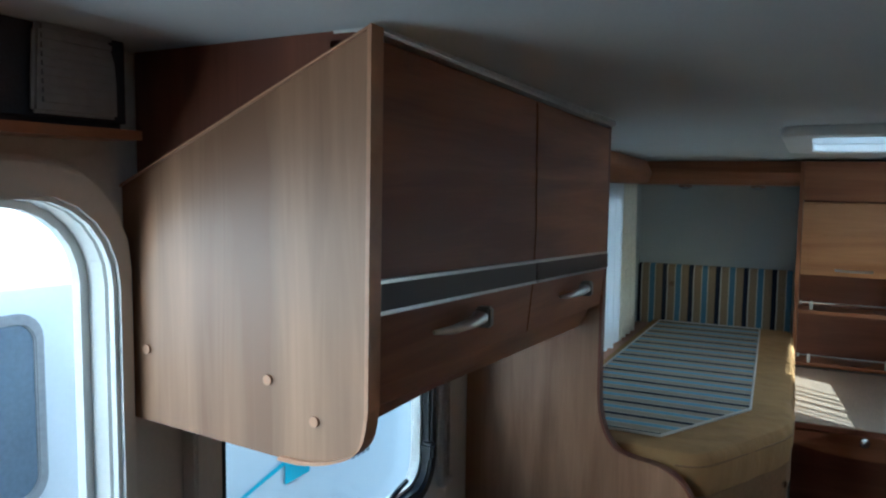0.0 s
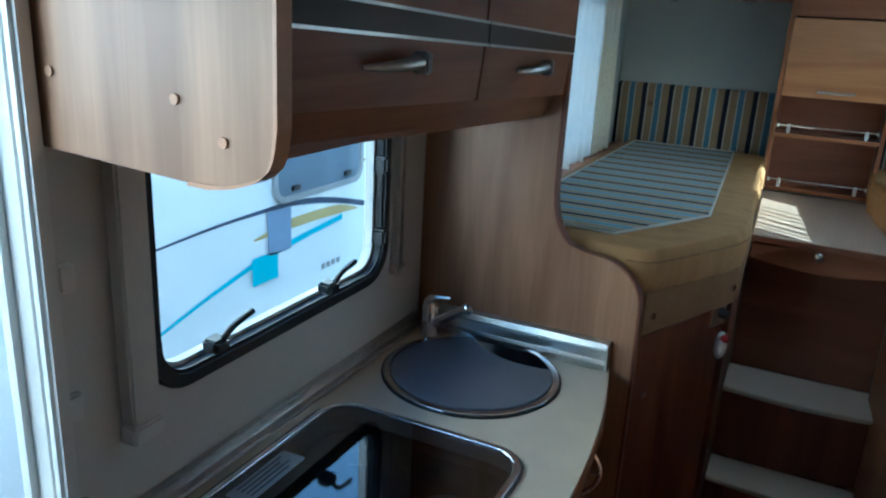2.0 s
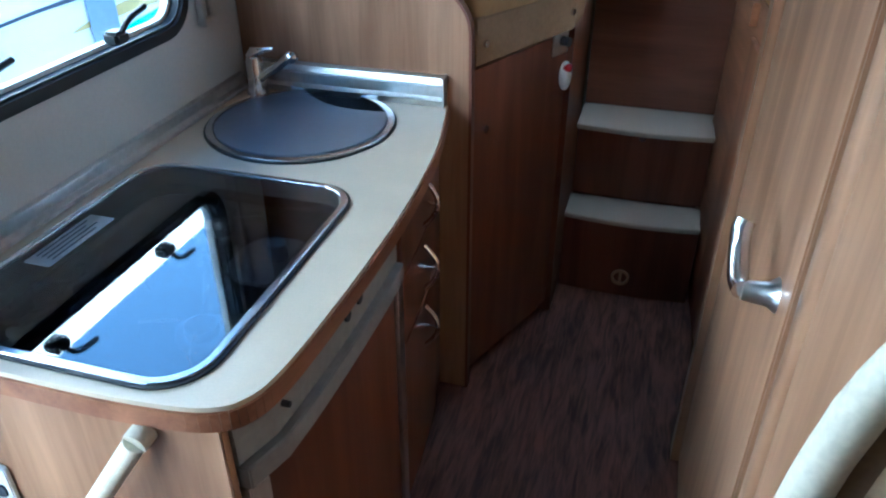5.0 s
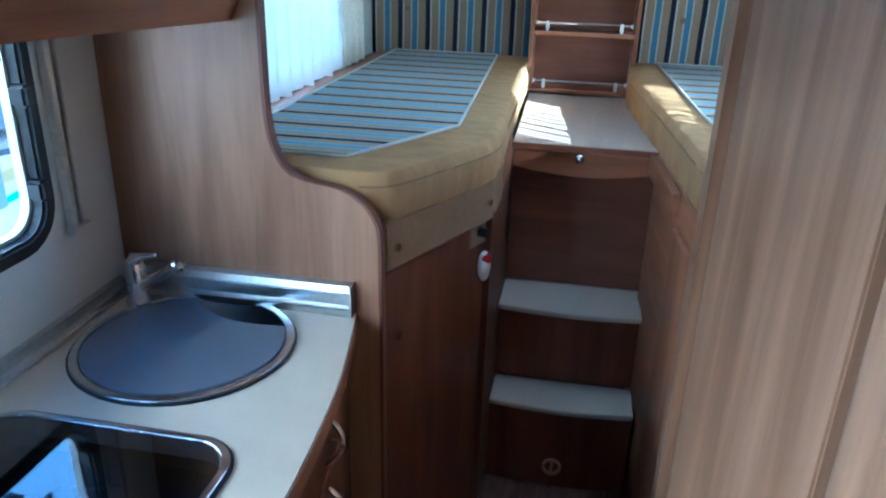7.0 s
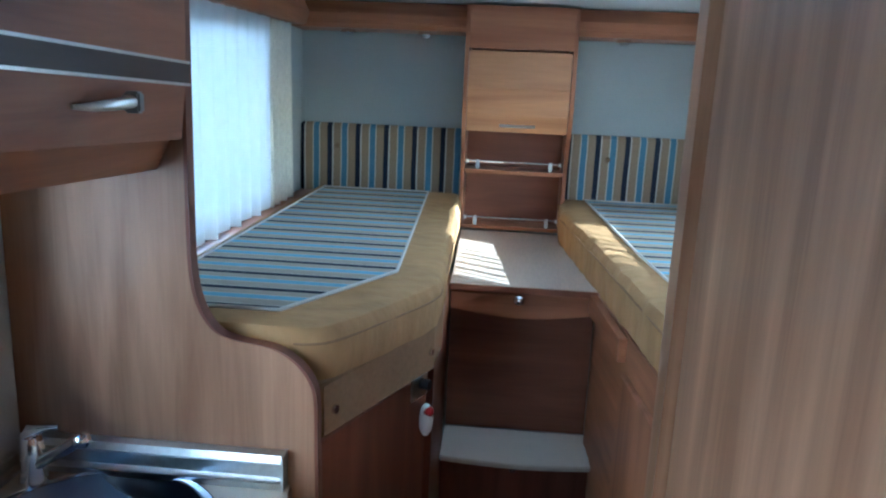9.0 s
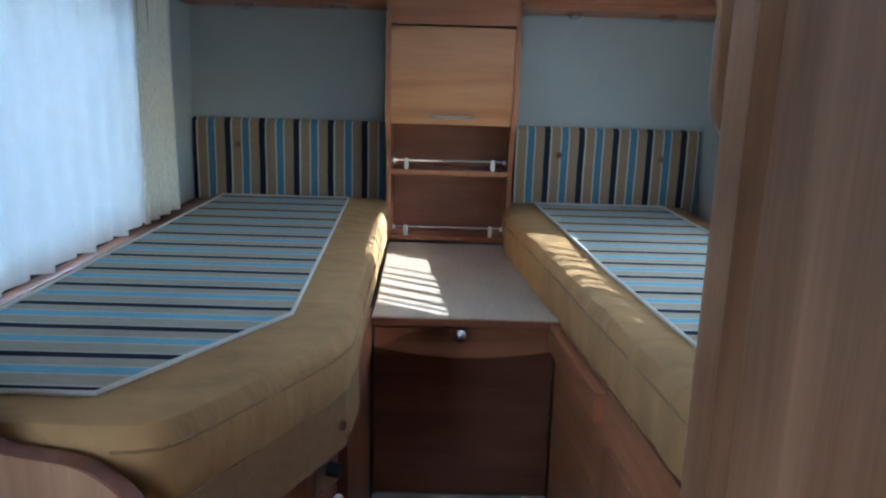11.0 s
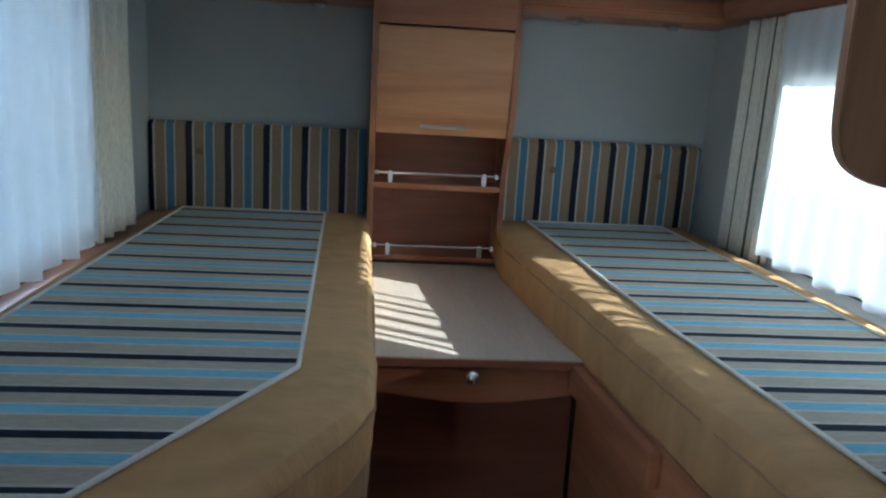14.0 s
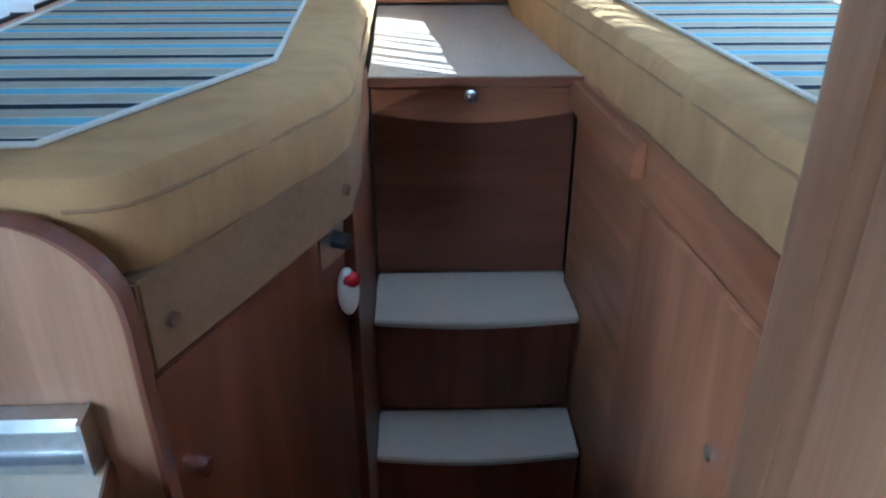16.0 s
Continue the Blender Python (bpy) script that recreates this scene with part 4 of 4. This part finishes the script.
def bed_window(name, outline, xin, sgn):
    w = thing(name, "rounded bed window with dark rubber frame", "window", kind="structure")
    ys, zs = [p[0] for p in outline], [p[1] for p in outline]
    a0, a1, b0, b1 = min(ys), max(ys), min(zs), max(zs)
    part("window_frame", ring(rrect(a0 - 0.012, a1 + 0.012, b0 - 0.012, b1 + 0.012, 0.07), rrect(a0 + 0.012, a1 - 0.012, b0 + 0.012, b1 - 0.012, 0.05), "x", xin, xin + sgn * 0.02), M_RUBBER, w, "dark rubber frame", bevel=0.003)
    p = part("pane", slab("x", rrect(a0 - 0.005, a1 + 0.005, b0 - 0.005, b1 + 0.005, 0.05), xin - sgn * 0.044, xin - sgn * 0.04), M_PANE, w)
    p.visible_shadow = False


bed_window("window_2", WL, XL, 1)
bed_window("window_3", WR, XR, -1)
cloth("sheer_curtain", wave_cloth(XL + 0.055, 3.33, 4.54, 1.165, 1.80, 0.012, 13, 1.0, 0.012), M_SHEER, "white sheer voile curtain over the bed window", "curtain")
cloth("sheer_curtain", wave_cloth(XR - 0.055, 3.38, 4.605, 1.18, 1.392, 0.012, 13, 2.0, 0.015), M_SHEER, "white sheer voile curtain over the bed window", "curtain")
voile = bpy.data.objects["sheer_curtain.001"]
# Clearer strips added to the voile so that sun lands in stripes on the ledge.
GAPS = [(3.70, 0.02), (3.738, 0.022), (3.79, 0.045), (3.865, 0.05), (3.935, 0.035), (3.99, 0.05), (4.055, 0.15)]
ya = 3.38
for k, (yc, wide) in enumerate(GAPS + [(4.605, 0.0)]):
    part("sheer_heading", wave_cloth(XR - 0.055, ya, yc, 1.391, 1.802, 0.003, max(1, round((yc - ya) * 14)), k), M_SHEER, voile, smooth=True)
    if wide:
        part("sun_slit", wave_cloth(XR - 0.055, yc, yc + wide, 1.391, 1.802, 0.003, 1, k), M_SUN_SLIT, voile, smooth=True)
    ya = yc + wide
cloth("striped_curtain", wave_cloth(XL + 0.045, 4.54, 4.84, 1.165, 1.80, 0.016, 4, 0.3), M_CURTAIN, "cream curtain with thin dark lines, drawn aside", "curtain")
cloth("striped_curtain", wave_cloth(XR - 0.05, 4.575, 4.82, 1.165, 1.80, 0.016, 4, 1.3), M_CURTAIN, "cream curtain with thin dark lines, drawn aside", "curtain")

# ---- washroom wall, wardrobe and seat on the right ----
bath = thing("washroom_wall", "tall pearwood washroom wall with rounded trim", "partition", kind="structure")
part("post", slab("z", smoothline([(0.26, 3.245), (0.218, 3.243), (0.209, 3.235), (0.207, 3.20)], 4) + [(0.207, 3.17), (0.26, 3.17)], 0.0, ZC - 0.002), M_PANEL, bath, smooth=True)
part("wall_panel", box(0.235, 0.27, 2.13, 2.445, 0.0, ZC - 0.002), M_PANEL, bath)
part("trim", slab("z", smoothline([(0.27, 2.449), (0.24, 2.449), (0.228, 2.458), (0.226, 2.476), (0.229, 2.498), (0.238, 2.506), (0.27, 2.506)], 4), 0.0, ZC - 0.002), M_PANEL, bath, "rounded door trim", smooth=True)
part("return_wall", box(0.271, 1.008, 2.13, 2.16, 0.0, ZC - 0.002), M_PANEL, bath)
bdoor = thing("washroom_door", "pearwood washroom door with satin lever handle", "door")
part("leaf", box(0.226, 0.25, 2.522, 3.165, 0.02, ZC - 0.03), M_PANEL, bdoor, bevel=0.003)
hd = part("handle", tube(smoothline([(0.18, 2.60, 0.92), (0.175, 2.625, 0.925), (0.173, 2.66, 0.953), (0.172, 2.672, 0.972), (0.176, 2.68, 0.986)], 3), 0.015, 12), M_STEEL, bdoor, "satin metal lever handle", smooth=True)
part("neck", tube([(0.2255, 2.60, 0.92), (0.214, 2.60, 0.92), (0.18, 2.60, 0.92)], 0.014, 14, radii=[0.026, 0.018, 0.014]), M_ALU, hd, smooth=True)
sw = thing("light_switch", "white square light switch on the washroom wall", "switch")
part("plate", slab("x", rrect(2.262, 2.283, 1.296, 1.33, 0.004, 3), 0.226, 0.2345), M_WHITE, sw, bevel=0.002)
part("rocker", slab("x", rrect(2.266, 2.279, 1.301, 1.325, 0.002, 3), 0.222, 0.2255), M_WHITE, sw, bevel=0.002)
ward = thing("wardrobe", "pearwood wardrobe above the bed foot with rounded corner", "wardrobe")
WE = [(XR - 0.003, 1.488)] + smoothline([(0.43, 1.489), (0.375, 1.494), (0.335, 1.513), (0.317, 1.545), (0.312, 1.60)], 4) + [(0.305, ZC - 0.003), (XR - 0.003, ZC - 0.003)]
part("end_panel", slab("y", WE, 3.555, 3.575), M_PANEL, ward, bevel=0.002)
part("front", box(0.47, 0.485, 3.25, 3.553, 1.521, ZC - 0.003), M_WOODZ, ward)
part("bottom", box(0.47, XR - 0.003, 3.25, 3.553, 1.50, 1.52), M_REDX, ward)
seat = thing("seat", "brown dinette seat back with cream piping", "seat")
ST = [(0.10, 0.42)] + smoothline([(0.105, 0.95), (0.112, 1.10), (0.128, 1.22), (0.155, 1.29), (0.20, 1.335), (0.28, 1.35)], 4) + [(0.55, 1.35), (0.55, 0.42)]
part("backrest", slab("y", [(x + 0.045, z - 0.032) for x, z in ST], 2.02, 2.10), M_BROWN, seat, bevel=0.02, smooth=True)
part("edge_roll", tube([(x + 0.038, 2.045, z - 0.022) for x, z in ST[:-1]], 0.015, 12), M_CREAMP, seat, "cream leatherette edge roll", smooth=True)
part("seat_base", box(0.14, 0.55, 1.60, 2.10, 0.0, 0.40), M_BROWN, seat, bevel=0.02)

# ---- outside ----
structure("lower_body", box(XK - 0.04, XR + 0.03, -0.58, 5.18, -0.748, -0.062), M_BODY, "plain white lower body of the vehicle", "coachwork")
structure("ground", slab("z", [(-400, -400), (400, -400), (400, 400), (-400, 400)], -0.80, -0.75), M_ASPHALT, "dark asphalt yard", "ground")
NX = -2.2
van = thing("motorhome", "white motorhome parked alongside with blue decals", "motorhome")
part("body", slab("x", rrect(-2.5, 8.5, -0.42, 2.3, 0.12), NX - 2.1, NX), M_BODY, van, "white coachwork", bevel=0.03)
part("skirt", box(NX - 2.05, NX - 0.03, -2.3, 8.3, -0.55, -0.42), M_GREY, van)
for wy in (-1.4, 7.4):
    tyre = part("wheel", disc((NX - 0.2, wy, -0.43), 0.32, 0.2, (1, 0, 0), 28), M_RUBBER, van, smooth=True)
    part("rim", disc((NX - 0.09, wy, -0.43), 0.19, 0.02, (1, 0, 0), 24), M_ALU, tyre, smooth=True)
for y0, y1, z0, z1 in ((1.9, 2.93, 0.87, 1.38), (4.26, 4.95, 0.84, 1.45)):
    w = part("window", slab("x", rrect(y0, y1, z0, z1, 0.06), NX + 0.002, NX + 0.014), M_NPANE, van, "dark tinted window", bevel=0.003)
    part("window_frame", ring(rrect(y0 - 0.03, y1 + 0.03, z0 - 0.03, z1 + 0.03, 0.08), rrect(y0, y1, z0, z1, 0.06), "x", NX + 0.001, NX + 0.02), M_GREY, w, bevel=0.004)
    for by in (y0 + 0.18 * (y1 - y0), y0 + 0.82 * (y1 - y0)):
        part("catch", box(NX + 0.015, NX + 0.03, by - 0.03, by + 0.03, z0 + 0.02, z0 + 0.045), M_BLACK, w, bevel=0.004)


def ribbon(name, pts, widths, material, x, parent):
    line = smoothline(pts, 6)
    n_ = len(line)
    bm = bmesh.new()
    top, low = [], []
    for i, (y, z) in enumerate(line):
        w_ = np.interp(i / (n_ - 1), np.linspace(0, 1, len(widths)), widths) / 2
        top.append((y, z + float(w_)))
        low.append((y, z - float(w_)))
    return part(name, slab("x", top + low[::-1], x, x + 0.002), material, parent)


ribbon("decal_stripe", [(3.4, 0.77), (4.0, 0.80), (4.6, 0.77), (5.4, 0.57)], [0.006, 0.014, 0.03, 0.03], M_NAVY, NX + 0.002, van)
ribbon("decal_stripe", [(3.5, 0.43), (3.9, 0.53), (4.3, 0.60), (4.8, 0.645)], [0.012, 0.02, 0.03, 0.03], M_CYAN, NX + 0.005, van)
ribbon("decal_swoosh", [(4.1, 0.68), (4.4, 0.70), (4.75, 0.69), (4.95, 0.66)], [0.006, 0.05, 0.05, 0.006], M_GOLD, NX + 0.002, van)
ribbon("decal_stripe", [(4.5, 0.86), (5.2, 0.92), (6.2, 0.88)], [0.006, 0.018, 0.02], M_GOLD, NX + 0.002, van)
part("decal_square", slab("x", rrect(4.19, 4.36, 0.585, 0.79, 0.004, 2), NX + 0.0085, NX + 0.0105), M_SLATE, van)
part("decal_square", slab("x", rrect(4.08, 4.26, 0.47, 0.60, 0.004, 2), NX + 0.0085, NX + 0.0105), M_CYAN, van)
for k in range(4):
    part("decal_lettering", slab("x", rrect(4.62 + 0.045 * k, 4.65 + 0.045 * k, 0.40, 0.43, 0.004, 2), NX + 0.002, NX + 0.004), M_GREY, van)
